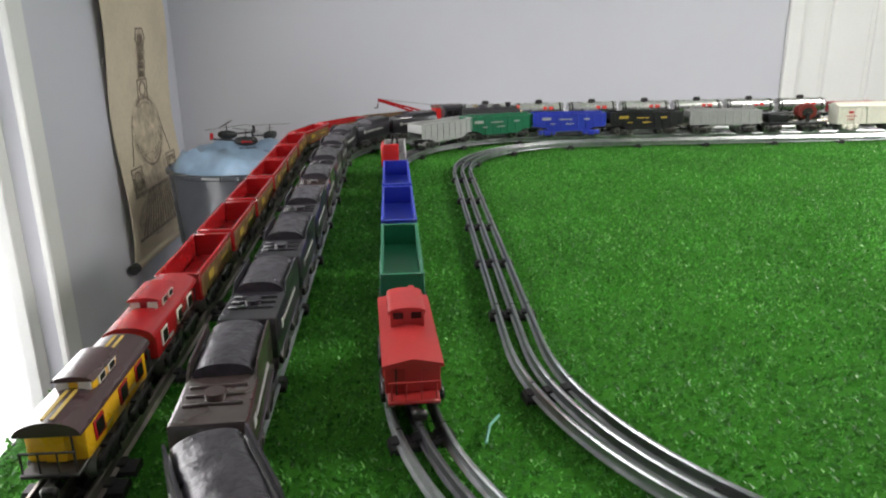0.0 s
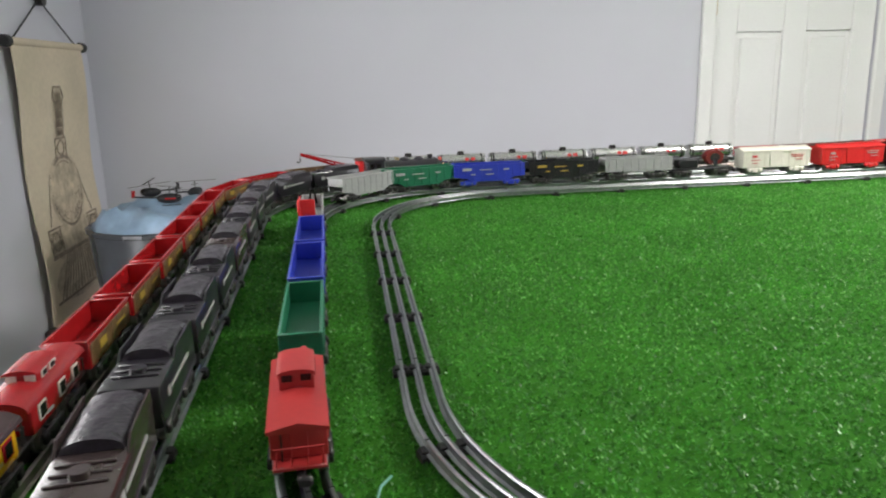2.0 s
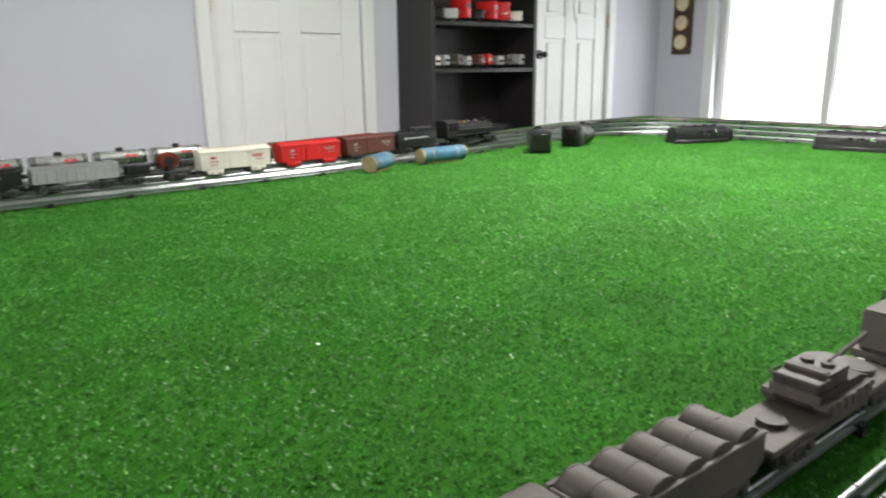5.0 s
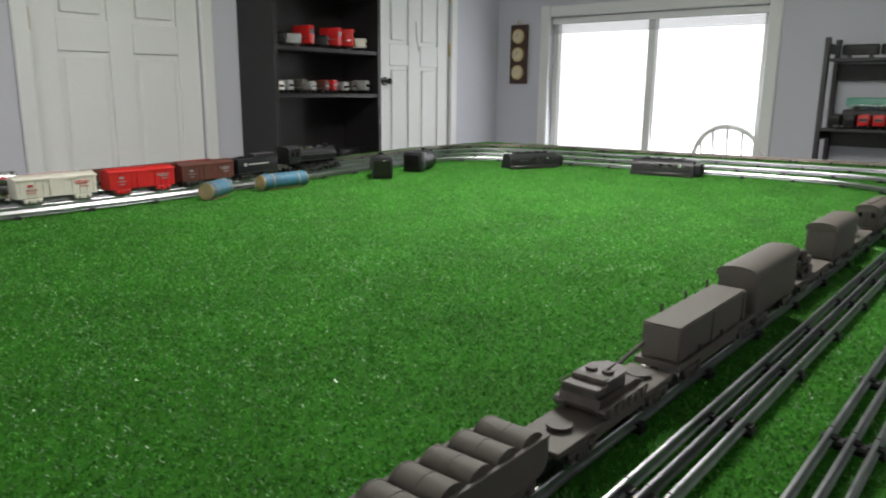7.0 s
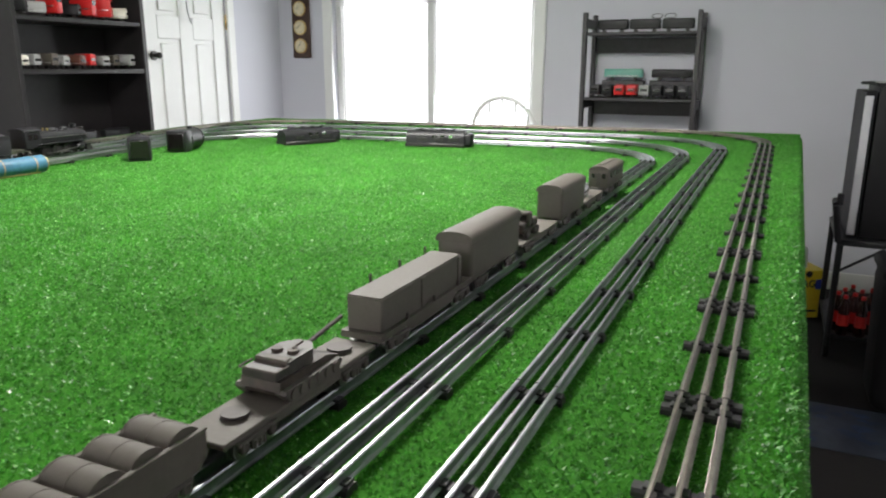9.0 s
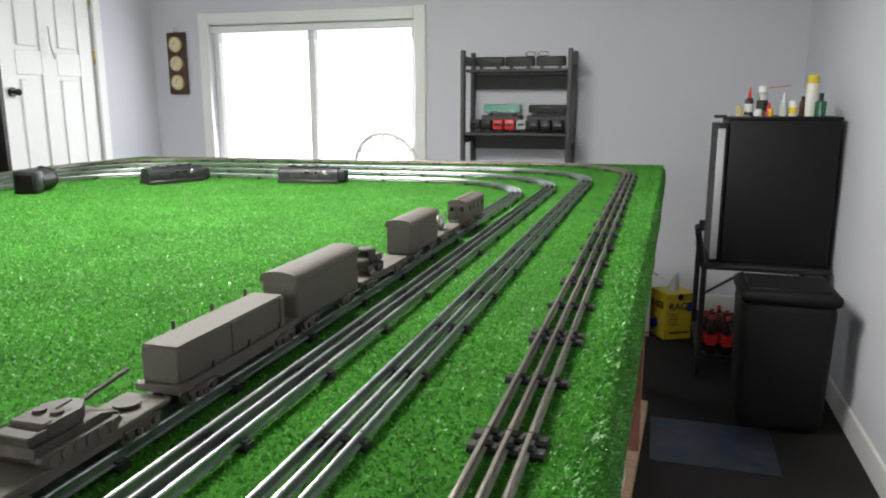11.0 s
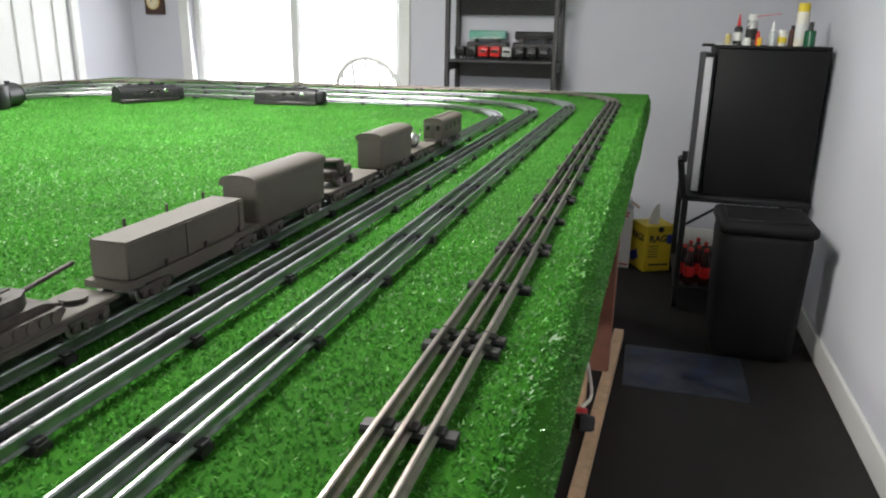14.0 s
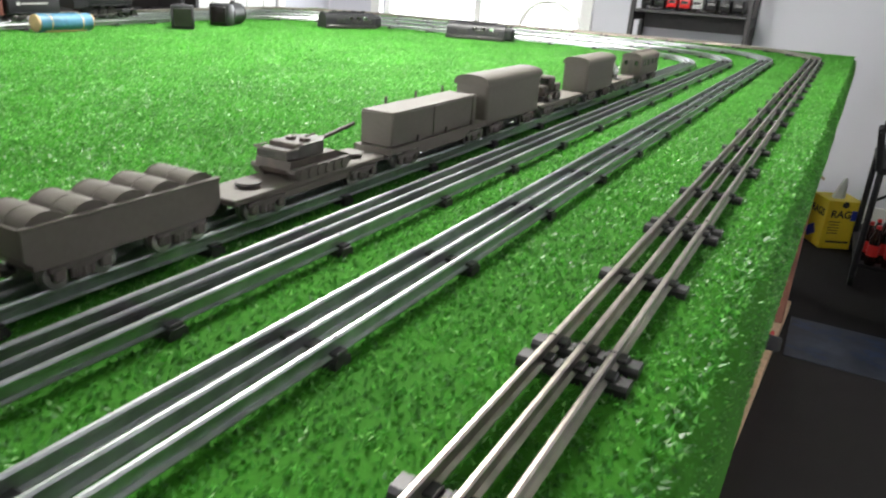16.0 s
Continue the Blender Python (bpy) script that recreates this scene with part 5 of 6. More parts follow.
    box(bm, (s * (L / 2 - 0.001), 0, 0.037), (0.0025, 0.054, 0.024), 0.0006)
box(bm, (0, 0, 0.018), (L - 0.01, 0.054, 0.004))
part("body", bm, M["olive"], c)
for k in range(5):
    bm = nb()
    x = -L / 2 + 0.0165 + 0.0273 * k
    cyl(bm, (x, 0, 0.044), 0.0135, 0.049, "y", 22)
    for yy in (-0.0245, 0.0245, 0.0):
        cyl(bm, (x, yy, 0.044), 0.0139, 0.0018, "y", 22)
    part("barrel", bm, M["olive"], c)
running_gear(c, L, "olive_dark")

c = army("flat_car", "taupe plastic army flat car carrying a battle tank", 1.312)
deck(c, 0.196)
cyl_ = cyl(nb(), (-0.062, 0, 0.0226), 0.010, 0.0016, "z", 20)
part("deck_hatch", cyl_, M["olive_dark"], c)
part("deck_hatch", cyl(nb(), (0.072, 0, 0.0226), 0.011, 0.0016, "z", 20), M["olive_dark"], c)

def tank_toy():
    t = thing("toy_tank", "camouflaged toy battle tank standing on a flat car", "toy tank", pose(1.322, YA, RAILTOP + 0.0196) @ Matrix.Scale(0.74, 4))
    bm = nb()
    prism(bm, [(-0.052, 0.012), (-0.050, 0.022), (0.030, 0.022), (0.054, 0.014), (0.046, 0.006), (-0.046, 0.005)], -0.024, 0.024, "y")
    part("hull", bm, M["camo"], t)
    for s in (-1, 1):
        bm = nb()
        prism(bm, [(-0.052, 0.010), (-0.044, 0.001), (0.040, 0.001), (0.050, 0.010), (0.046, 0.014), (-0.050, 0.014)], s * 0.025 - 0.006, s * 0.025 + 0.006, "y")
        tr = part("caterpillar_track", bm, M["olive_dark"], t)
        for k in range(6):
            part("road_wheel", cyl(nb(), (-0.038 + 0.0148 * k, s * 0.0315, 0.007), 0.0062, 0.002, "y", 14), M["olive"], tr)
    bm = nb()
    prism(bm, [(-0.034, -0.018), (-0.030, -0.021), (0.010, -0.021), (0.026, -0.009), (0.026, 0.009), (0.010, 0.021), (-0.030, 0.021), (-0.034, 0.018)], 0.022, 0.036, "z")
    tu = part("turret", bm, M["camo_dark"], t)
    bm = nb()
    box(bm, (-0.043, 0, 0.0275), (0.020, 0.042, 0.009), 0.001)
    part("stowage_rack", bm, M["camo_dark"], tu)
    part("rack_rail", tube(nb(), [(-0.034, -0.0225, 0.0335), (-0.0545, -0.0225, 0.0335), (-0.0545, 0.0225, 0.0335), (-0.034, 0.0225, 0.0335)], 0.0012, 6), M["olive"], tu)
    bm = nb()
    for x, y in ((-0.010, 0.009), (-0.008, -0.009)):
        cyl(bm, (x, y, 0.0375), 0.0062, 0.004, "z", 14)
    box(bm, (-0.028, 0, 0.033), (0.014, 0.040, 0.009), 0.002)
    tube(bm, [(-0.008, -0.009, 0.041), (0.010, -0.009, 0.042)], 0.0011, 5)
    part("hatch", bm, M["camo"], tu)
    part("gun_barrel", tube(nb(), [(0.024, 0, 0.030), (0.060, 0, 0.035), (0.098, 0, 0.040)], 0.0026, 8), M["camo"], tu)

tank_toy()

c = army("flat_car", "taupe plastic depressed flat car with stakes", 1.528)
L = 0.216
bm = nb()
prism(bm, [(-L / 2, 0.026), (-L / 2, 0.018), (-L / 2 + 0.050, 0.018), (-L / 2 + 0.062, 0.009), (L / 2 - 0.062, 0.009), (L / 2 - 0.050, 0.018), (L / 2, 0.018), (L / 2, 0.026)], -0.028, 0.028, "y")
part("deck", bm, M["olive"], c)
for s in (-1, 1):
    for x in (-0.055, 0.005, 0.065):
        part("stake", tube(nb(), [(x, s * 0.0265, 0.026), (x, s * 0.0265, 0.034 if s < 0 else 0.078)], 0.0018, 6), M["olive_dark"], c)
running_gear(c, L, "olive_dark")
t = thing("cargo_container", "long taupe cargo container resting on a flat car", "container", pose(1.522, YA, RAILTOP + 0.0228) @ Matrix.Diagonal((1.07, 0.80, 0.74, 1)))
part("shell", box(nb(), (0, 0, 0.0215), (0.168, 0.046, 0.043), 0.0015), M["olive"], t)
for x in (-0.006, 0.078):
    part("rib", box(nb(), (x, -0.0238, 0.0215), (0.008, 0.002, 0.042), 0.0006), M["olive"], t)
part("lid", box(nb(), (0, 0, 0.0435), (0.166, 0.044, 0.0022), 0.0006), M["olive"], t)

vn = boxcar("taupe plastic army van with rounded roof", M["olive"], M["olive"], L=0.170, W=0.058, H=0.068, group=GA, trucks="olive_dark", round_roof=True, door=False, ribs=False)
vn.matrix_basis = pose(1.720, YA, RAILTOP)

c = army("flat_car", "taupe plastic army flat car carrying a toy truck", 1.902)
deck(c, 0.182)
def army_truck():
    t = thing("toy_truck", "small taupe toy army truck on a flat car", "toy truck", pose(1.880, YA, RAILTOP + 0.0196, 0, 0, 180) @ Matrix.Scale(0.80, 4))
    bm = nb()
    box(bm, (0.0, 0, 0.012), (0.072, 0.034, 0.006), 0.001)
    box(bm, (0.024, 0, 0.020), (0.026, 0.028, 0.014), 0.003)
    part("chassis", bm, M["camo"], t)
    bm = nb()
    box(bm, (0.0, 0, 0.030), (0.026, 0.032, 0.026), 0.003)
    part("cab", bm, M["camo"], t)
    part("windscreen", box(nb(), (0.0134, 0, 0.034), (0.001, 0.024, 0.010)), M["dark_glass"], t, smooth=False)
    part("cargo_bed", box(nb(), (-0.026, 0, 0.022), (0.030, 0.034, 0.014), 0.002), M["camo"], t)
    for s in (-1, 1):
        for x in (0.024, -0.016, -0.030):
            part("tyre", cyl(nb(), (x, s * 0.017, 0.0075), 0.0075, 0.007, "y", 14), M["olive_dark"], t)
army_truck()

vn2 = boxcar("taupe plastic army van with rounded roof, short", M["olive"], M["olive"], L=0.15, W=0.057, H=0.066, group=GA, trucks="olive_dark", round_roof=True, door=False, ribs=False)
vn2.matrix_basis = pose(2.092, YA, RAILTOP)

c = army("flat_car", "taupe plastic army flat car carrying a small silver helicopter", 2.242)
deck(c, 0.15)
def capsule():
    t = thing("toy_helicopter", "small silver toy helicopter with bubble cabin on a flat car", "toy helicopter", pose(2.242, YA, RAILTOP + 0.0196) @ Matrix.Scale(0.80, 4))
    part("cabin", ball(nb(), (0, 0, 0.017), (0.018, 0.014, 0.016), 16), M["silver"], t)
    bm = nb()
    tube(bm, [(0.012, 0, 0.018), (0.052, 0, 0.024)], 0.002, 6)
    box(bm, (0.052, 0, 0.030), (0.008, 0.001, 0.014))
    part("tail_boom", bm, M["silver"], t)
    part("rotor", box(nb(), (0, 0, 0.038), (0.075, 0.004, 0.001), rot=pose(0, 0, 0, 0, 0, 20)), M["olive_dark"], t)
    part("mast", tube(nb(), [(0, 0, 0.03), (0, 0, 0.038)], 0.0015, 6), M["silver"], t)
    for s in (-1, 1):
        part("skid", tube(nb(), [(-0.016, s * 0.012, 0.001), (0.018, s * 0.012, 0.001)], 0.0012, 6), M["silver"], t)
        part("skid_strut", tube(nb(), [(0.0, s * 0.012, 0.001), (0.0, s * 0.008, 0.008)], 0.0010, 6), M["silver"], t)
capsule()

def army_engine():
    c = army("army_caboose", "taupe plastic army caboose with round ended roof and dark windows", 2.440)
    L, W = 0.155, 0.055
    part("body", box(nb(), (0, 0, 0.042), (L, W, 0.050), 0.004, 2), M["olive"], c)
    part("roof", prism(nb(), [(-math.cos(a) * 0.0285, 0.064 + math.sin(a) * 0.012) for a in np.linspace(0, math.pi, 13)], -L / 2, L / 2, "x"), M["olive"], c)
    part("roof_walk", box(nb(), (0, 0, 0.0775), (L * 0.8, 0.012, 0.002)), M["olive"], c)
    for s in (-1, 1):
        for x in (-0.052, -0.018, 0.018, 0.052):
            part("window", box(nb(), (x, s * (W / 2 + 0.0004), 0.050), (0.013, 0.0012, 0.014), 0.0004), M["dark_glass"], c)
        part("end_window", box(nb(), (-L / 2 - 0.0004, s * 0.014, 0.050), (0.0012, 0.010, 0.012)), M["dark_glass"], c, smooth=False)
    part("end_door", box(nb(), (-L / 2 - 0.0004, 0, 0.040), (0.0012, 0.012, 0.036)), M["olive_dark"], c, smooth=False)
    part("underframe", box(nb(), (0, 0, 0.016), (L + 0.008, 0.04, 0.006), 0.001), M["olive_dark"], c)
    running_gear(c, L, "olive_dark")
army_engine()

def army_diesel():
    c = army("army_locomotive", "taupe plastic army locomotive with stepped hood", 0.955)
    L, W = 0.18, 0.055
    bm = nb()
    box(bm, (0, 0, 0.022), (L, W, 0.010), 0.002)
    box(bm, (0.045, 0, 0.045), (0.085, 0.046, 0.042), 0.005, 2)
    part("hood", bm, M["olive"], c)
    part("hood_panel", box(nb(), (0.048, 0, 0.0665), (0.062, 0.030, 0.002), 0.0008), M["olive"], c)
    part("cab", box(nb(), (-0.035, 0, 0.052), (0.055, 0.052, 0.056), 0.004, 2), M["olive"], c)
    for s in (-1, 1):
        part("cab_window", box(nb(), (-0.035, s * 0.0264, 0.062), (0.030, 0.001, 0.016)), M["dark_glass"], c, smooth=False)
        part("railing", tube(nb(), [(-0.08, s * 0.026, 0.040), (0.088, s * 0.026, 0.040)], 0.0009, 5), M["olive_dark"], c)
    part("nose", box(nb(), (-0.074, 0, 0.036), (0.024, 0.046, 0.024), 0.004, 2), M["olive"], c)
    running_gear(c, L, "olive_dark")
army_diesel()

# ---- things lying on the turf ----
def shell_tube(x, y, heading, L, label):
    t = thing("toy_tank_shell", label, "model part", pose(x, y, 0.024, 0, 0, heading), "loose tank shells on the turf")
    part("barrel", cyl(nb(), (0, 0, 0), 0.0225, L, "x", 24), M["navy_tube"], t)
    for s in (-1, 1):
        part("end_cap", cyl(nb(), (s * (L / 2 + 0.002), 0, 0), 0.021, 0.006, "x", 24), M["tan"], t, "tan end cap")
    for u in (-0.3, 0.3):
        part("band", cyl(nb(), (u * L, 0, 0), 0.0231, 0.003, "x", 24), M["tan"], t)
    part("saddle", box(nb(), (0, 0, -0.0185), (L * 0.8, 0.028, 0.009), 0.002), M["tan"], t)

shell_tube(1.868, 1.708, 30, 0.098, "blue and tan tank car shell lying on the turf")
shell_tube(2.100, 1.732, 2, 0.150, "long blue and tan tank car shell lying on the turf")

def loco_shell(x, y, heading, label, L=0.235, roll=0):
    """A black locomotive body casting without wheels, lying on the turf."""
    t = thing("locomotive_shell", label, "model part", pose(x, y, 0.0, 0, 0, heading), "black locomotive shells on the turf")
    bm = nb()
    prof = [(-math.cos(a) * 0.030, 0.030 + math.sin(a) * 0.026) for a in np.linspace(0, math.pi, 15)]
    prism(bm, prof[::-1] + [(-0.032, 0.004), (0.032, 0.004)], -L / 2, L / 2 - 0.03, "x")
    part("shell", bm, M["black"], t)
    part("nose", box(nb(), (L / 2 - 0.017, 0, 0.026), (0.032, 0.054, 0.044), 0.010, 3), M["black"], t)
    bm = nb()
    box(bm, (-0.02, 0, 0.057), (L * 0.6, 0.016, 0.006), 0.002)
    for k in range(4):
        cyl(bm, (-0.07 + 0.04 * k, 0, 0.061), 0.008, 0.004, "z", 14)
    part("roof_detail", bm, M["black"], t)
    for s in (-1, 1):
        part("side_sill", box(nb(), (-0.015, s * 0.033, 0.008), (L * 0.9, 0.004, 0.012), 0.002), M["iron"], t)
        for k in range(3):
            part("window", box(nb(), (L * 0.18 - 0.03 * k, s * 0.0302, 0.038), (0.014, 0.002, 0.010), 0.001), M["chrome"] if k == 0 else M["dark_glass"], t)
    for x_ in (-0.06, 0.0, 0.05):
        part("grille", box(nb(), (x_, -0.031, 0.028), (0.034, 0.002, 0.012), 0.001), M["iron"], t)

loco_shell(3.10, 1.535, -24, "black plastic locomotive shell lying on the turf")
loco_shell(3.215, 1.065, -78, "glossy black diesel locomotive shell lying on the turf")

def wheel_casting(x, y, heading, label):
    t = thing("boiler_casting", label, "model part", pose(x, y, 0.0, 0, 0, heading), "black boiler castings on the turf")
    bm = nb()
    cyl(bm, (0.02, 0, 0.036), 0.034, 0.085, "x", 22)
    part("boiler", bm, M["black"], t)
    bm = nb()
    box(bm, (-0.050, 0, 0.036), (0.055, 0.066, 0.068), 0.006, 2)
    part("cab", bm, M["black"], t)
    # Dark plate on the solid cab paints the shade of its hollow.
    part("cab_opening", box(nb(), (-0.0782, 0, 0.036), (0.002, 0.050, 0.050), 0.001), M["dark_glass"], t)
    part("smokebox_rim", cyl(nb(), (0.064, 0, 0.036), 0.0355, 0.006, "x", 22), M["black"], t)
    bm = nb()
    cyl(bm, (0.035, 0.0, 0.072), 0.008, 0.012, "z", 12)
    part("stack", bm, M["black"], t)

wheel_casting(2.50, 1.735, 48, "black boiler and cab casting lying on the turf")
wheel_casting(2.735, 1.775, 20, "black boiler and cab casting lying on the turf, turned")

solid("grass_strand", tube(nb(), [(0, 0, 0.004), (0.004, 0.018, 0.007), (0.012, 0.034, 0.005)], 0.0012, 5), M["teal"], "long loose green turf strand lying on the grass", "turf strand", m=pose(0.488, 0.525, 0))

# ---- north wall: bookcase with models ----
BX0, BX1, BY0, BY1 = 3.055, 3.785, 3.005, 3.295
def bookcase():
    b = thing("bookcase", "tall black wooden bookcase filled with model trains", "bookcase", pose(0, 0, FLOOR))
    H = 2.0
    for x in (BX0 + 0.012, BX1 - 0.012):
        part("side_panel", box(nb(), (x, (BY0 + BY1) / 2, H / 2), (0.024, BY1 - BY0, H), 0.002), M["darkwood"], b)
    part("back_panel", box(nb(), ((BX0 + BX1) / 2, BY1 - 0.006, H / 2), (BX1 - BX0 - 0.05, 0.008, H - 0.02)), M["darkwood"], b)
    for z in (0.06, 0.42, 0.79, 1.165, 1.395, 1.69, H - 0.012):
        part("shelf", box(nb(), ((BX0 + BX1) / 2, (BY0 + BY1) / 2 - 0.002, z), (BX1 - BX0 - 0.05, BY1 - BY0 - 0.016, 0.022), 0.002), M["darkwood"], b)
bookcase()

rs = random.Random(5)
MODEL_WHEEL = mesh_of("wheel", cyl(nb(), (0, 0, 0), 0.009, 0.005, "y", 12), M["iron"], True)
def small_engine(x, y, z, heading, mt, label, L=0.10, H=0.05, W=0.04):
    t = thing("model_locomotive", label, "model train", pose(x, y, z, 0, 0, heading), "model trains on the shelves")
    bm = nb()
    box(bm, (0, 0, 0.014 + H * 0.45), (L, W, H * 0.8), 0.006, 2)
    part("body", bm, mt, t)
    part("roof", prism(nb(), [(-math.cos(a) * W / 2, H * 0.82 + 0.012 + math.sin(a) * 0.008) for a in np.linspace(0, math.pi, 9)], -L / 2 + 0.004, L / 2 - 0.004, "x"), mt, t)
    part("nose_window", box(nb(), (L / 2 + 0.0004, 0, H * 0.7), (0.001, W * 0.7, H * 0.2)), M["dark_glass"], t, smooth=False)
    for u in (-0.3, 0.3):
        for s in (-1, 1):
            shared("wheel", MODEL_WHEEL, t, pose(u * L, s * W * 0.38, 0.009))
    for s in (-1, 1):
        part("stripe", box(nb(), (0, s * (W / 2 + 0.0004), H * 0.45), (L * 0.8, 0.001, 0.004)), M["iron"] if mt == M["black"] else M["silver"], t, smooth=False)
    return t

z1 = FLOOR + 1.165 + 0.011
for i in range(9):
    mt_ = ("cream", "grey", "olive", "grey", "brown", "redbright", "grey", "olive", "grey")[i]
    small_engine(BX0 + 0.075 + 0.074 * i, BY0 + 0.10 + 0.02 * (i % 2), z1, -90 + rs.uniform(-9, 9), M[mt_], {"cream": "cream", "grey": "grey", "olive": "taupe", "brown": "brown", "redbright": "bright red"}[mt_] + " model diesel engine on a bookcase shelf", L=0.10, H=0.052 + 0.006 * (i % 3))
z2 = FLOOR + 1.395 + 0.011
for i, mt_ in enumerate(("black", "grey", "redbright", "black", "redbright", "redbright", "cream")):
    small_engine(BX0 + 0.09 + 0.092 * i, BY0 + 0.11, z2, rs.uniform(-30, 30) - 60, M[mt_], {"black": "black", "grey": "grey", "redbright": "bright red", "cream": "cream"}[mt_] + " model engine standing on an upper bookcase shelf", L=0.12, H=0.06 + (0.055 if i in (2, 4, 5) else 0.0))
z3 = FLOOR + 0.79 + 0.011
for i in range(3):
    small_engine(BX0 + 0.16 + 0.21 * i, BY0 + 0.12, z3, 4, M["black"], "black model engine in the dark lower bookcase shelf", L=0.17, H=0.07)
small_engine(BX0 + 0.30, BY0 + 0.12, FLOOR + 0.42 + 0.011, 2, M["black"], "black model engine in the dark lower bookcase shelf", L=0.22, H=0.07)

# ---- east wall: three-dial barometer, ladder shelf, chair ----
def barometer():
    b = thing("wall_barometer", "dark walnut wall plaque with three brass-rimmed cream dials", "barometer", pose(X1 - 0.004, 3.10, 0.535))
    bm = nb()
    box(bm, (-0.010, 0, 0), (0.020, 0.145, 0.41), 0.006, 2)
    part("plaque", bm, M["walnut"], b)
    for z in (0.125, 0.0, -0.125):
        bm = nb()
        cyl(bm, (-0.025, 0, z), 0.050, 0.012, "x", 28)
        d = part("dial_rim", bm, M["brass"], b)
        part("dial_face", cyl(nb(), (-0.0318, 0, z), 0.043, 0.002, "x", 28), M["dial"], d, "cream dial face")
        part("dial_hand", box(nb(), (-0.0335, 0.008, z + 0.008), (0.001, 0.003, 0.036), rot=pose(0, 0, 0, 35, 0, 0)), M["ink_black"], d, smooth=False)
        bm = nb()
        for k in range(12):
            a = k * math.pi / 6
            box(bm, (-0.0332, 0.035 * math.sin(a), z + 0.035 * math.cos(a)), (0.0008, 0.003, 0.006), rot=pose(0, 0, 0, -30 * k, 0, 0))
        part("dial_marks", bm, M["ink_black"], d, smooth=False)
    bm = nb()
    for k in range(10):
        a0, a1 = 2 * math.pi * k / 10, 2 * math.pi * (k + 1) / 10
        tube(bm, [(-0.012, 0.016 * math.sin(a0), 0.221 + 0.016 * math.cos(a0)), (-0.012, 0.016 * math.sin(a1), 0.221 + 0.016 * math.cos(a1))], 0.003, 6)
    part("hanger_ring", bm, M["brass"], b)
barometer()

SX, SY0, SY1 = 5.02, 0.405, 1.035
def ladder_shelf():
    b = thing("ladder_shelf", "grey-black wooden ladder shelf holding model engines", "shelf unit", pose(0, 0, 0))
    top = 0.565
    for y in (SY0 + 0.012, SY1 - 0.012):
        for x in (SX, SX + 0.235):
            part("post", box(nb(), (x + 0.0175, y, (FLOOR + top) / 2), (0.035, 0.024, top - FLOOR), 0.003), M["greywood"], b)
        for z in (top - 0.055, 0.07, -0.28, -0.62):
            part("side_rung", box(nb(), (SX + 0.135, y, z), (0.198, 0.020, 0.05), 0.003), M["greywood"], b)
    for z in (0.452, 0.098, -0.26, -0.62):
        part("shelf_board", box(nb(), (SX + 0.135, (SY0 + SY1) / 2, z), (0.262, SY1 - SY0 - 0.05, 0.016), 0.003), M["greywood"], b)
    for z in (0.395, 0.045):
        part("back_rail", box(nb(), (SX + 0.255, (SY0 + SY1) / 2, z), (0.012, SY1 - SY0 - 0.05, 0.085), 0.002), M["greywood"], b)
ladder_shelf()

zt = 0.460
for i in range(3):
    small_engine(SX + 0.10, SY0 + 0.13 + 0.175 * i, zt, 90, M["black"], "black model steam engine on the top shelf", L=0.165, H=0.062, W=0.05)
def glasses_rack():
    t = thing("wire_rack", "thin black wire frame lying on model engines", "wire frame", pose(SX + 0.10, SY0 + 0.21, zt + 0.084))
    bm = nb()
    for s in (-1, 1):
        pts = [(0.0, s * 0.035 + 0.030 * math.cos(a), 0.012 * math.sin(a)) for a in np.linspace(0, 2 * math.pi, 13)]
        tube(bm, pts, 0.002, 5)
    part("wire", bm, M["ink_black"], t)
glasses_rack()
zs = 0.106
for i in range(8):
    mt_ = ("black", "black", "black", "grey", "redbright", "redbright", "black", "black")[i]
    small_engine(SX + 0.07, SY0 + 0.075 + 0.068 * i, zs, 180, M[mt_], {"black": "black", "grey": "grey", "redbright": "bright red"}[mt_] + " streamlined model engine facing out from the shelf", L=0.10, H=0.066, W=0.055)
bm = nb()
box(bm, (SX + 0.225, SY1 - 0.20, 0.158), (0.07, 0.24, 0.085), 0.006)
box(bm, (SX + 0.225, SY0 + 0.16, 0.158), (0.07, 0.24, 0.085), 0.006)
solid("riser_block", bm, M["greywood"], "grey-black wooden riser at the back of the shelf", "display riser")
small_engine(SX + 0.225, SY1 - 0.20, 0.2005, 90, M["teal"], "sea green and white streamlined model engine on a riser", L=0.22, H=0.055, W=0.05)
small_engine(SX + 0.225, SY0 + 0.16, 0.2005, 90, M["black"], "black model tank wagon engine on a riser", L=0.22, H=0.052, W=0.05)

def windsor_chair():
    t = thing("windsor_chair", "white painted spindle-back chair standing by the window", "chair", pose(4.80, 1.335, FLOOR))
    seat = 0.47
    part("seat", box(nb(), (0.02, 0, seat), (0.40, 0.42, 0.035), 0.015, 2), M["white"], t)
    for x, y in ((-0.12, -0.15), (-0.12, 0.15), (0.16, -0.15), (0.16, 0.15)):
        part("leg", tube(nb(), [(x, y, seat - 0.01), (x * 1.25, y * 1.25, 0.0)], 0.016, 10), M["white"], t)
    def hoop(a):
        return (-0.14 - 0.09 * math.sin(a) ** 0.8, -0.205 * math.cos(a), seat + 0.02 + 0.545 * math.sin(a) ** 0.45)
    part("hoop", tube(nb(), [hoop(a) for a in np.linspace(0.001, math.pi - 0.001, 31)], 0.011, 8), M["white"], t)
    for k in range(7):
        a = math.pi * (k + 1.2) / 8.4
        h = hoop(a)
        part("spindle", tube(nb(), [(-0.14, -0.16 + 0.32 * k / 6, seat + 0.01), h], 0.006, 8), M["white"], t)
windsor_chair()

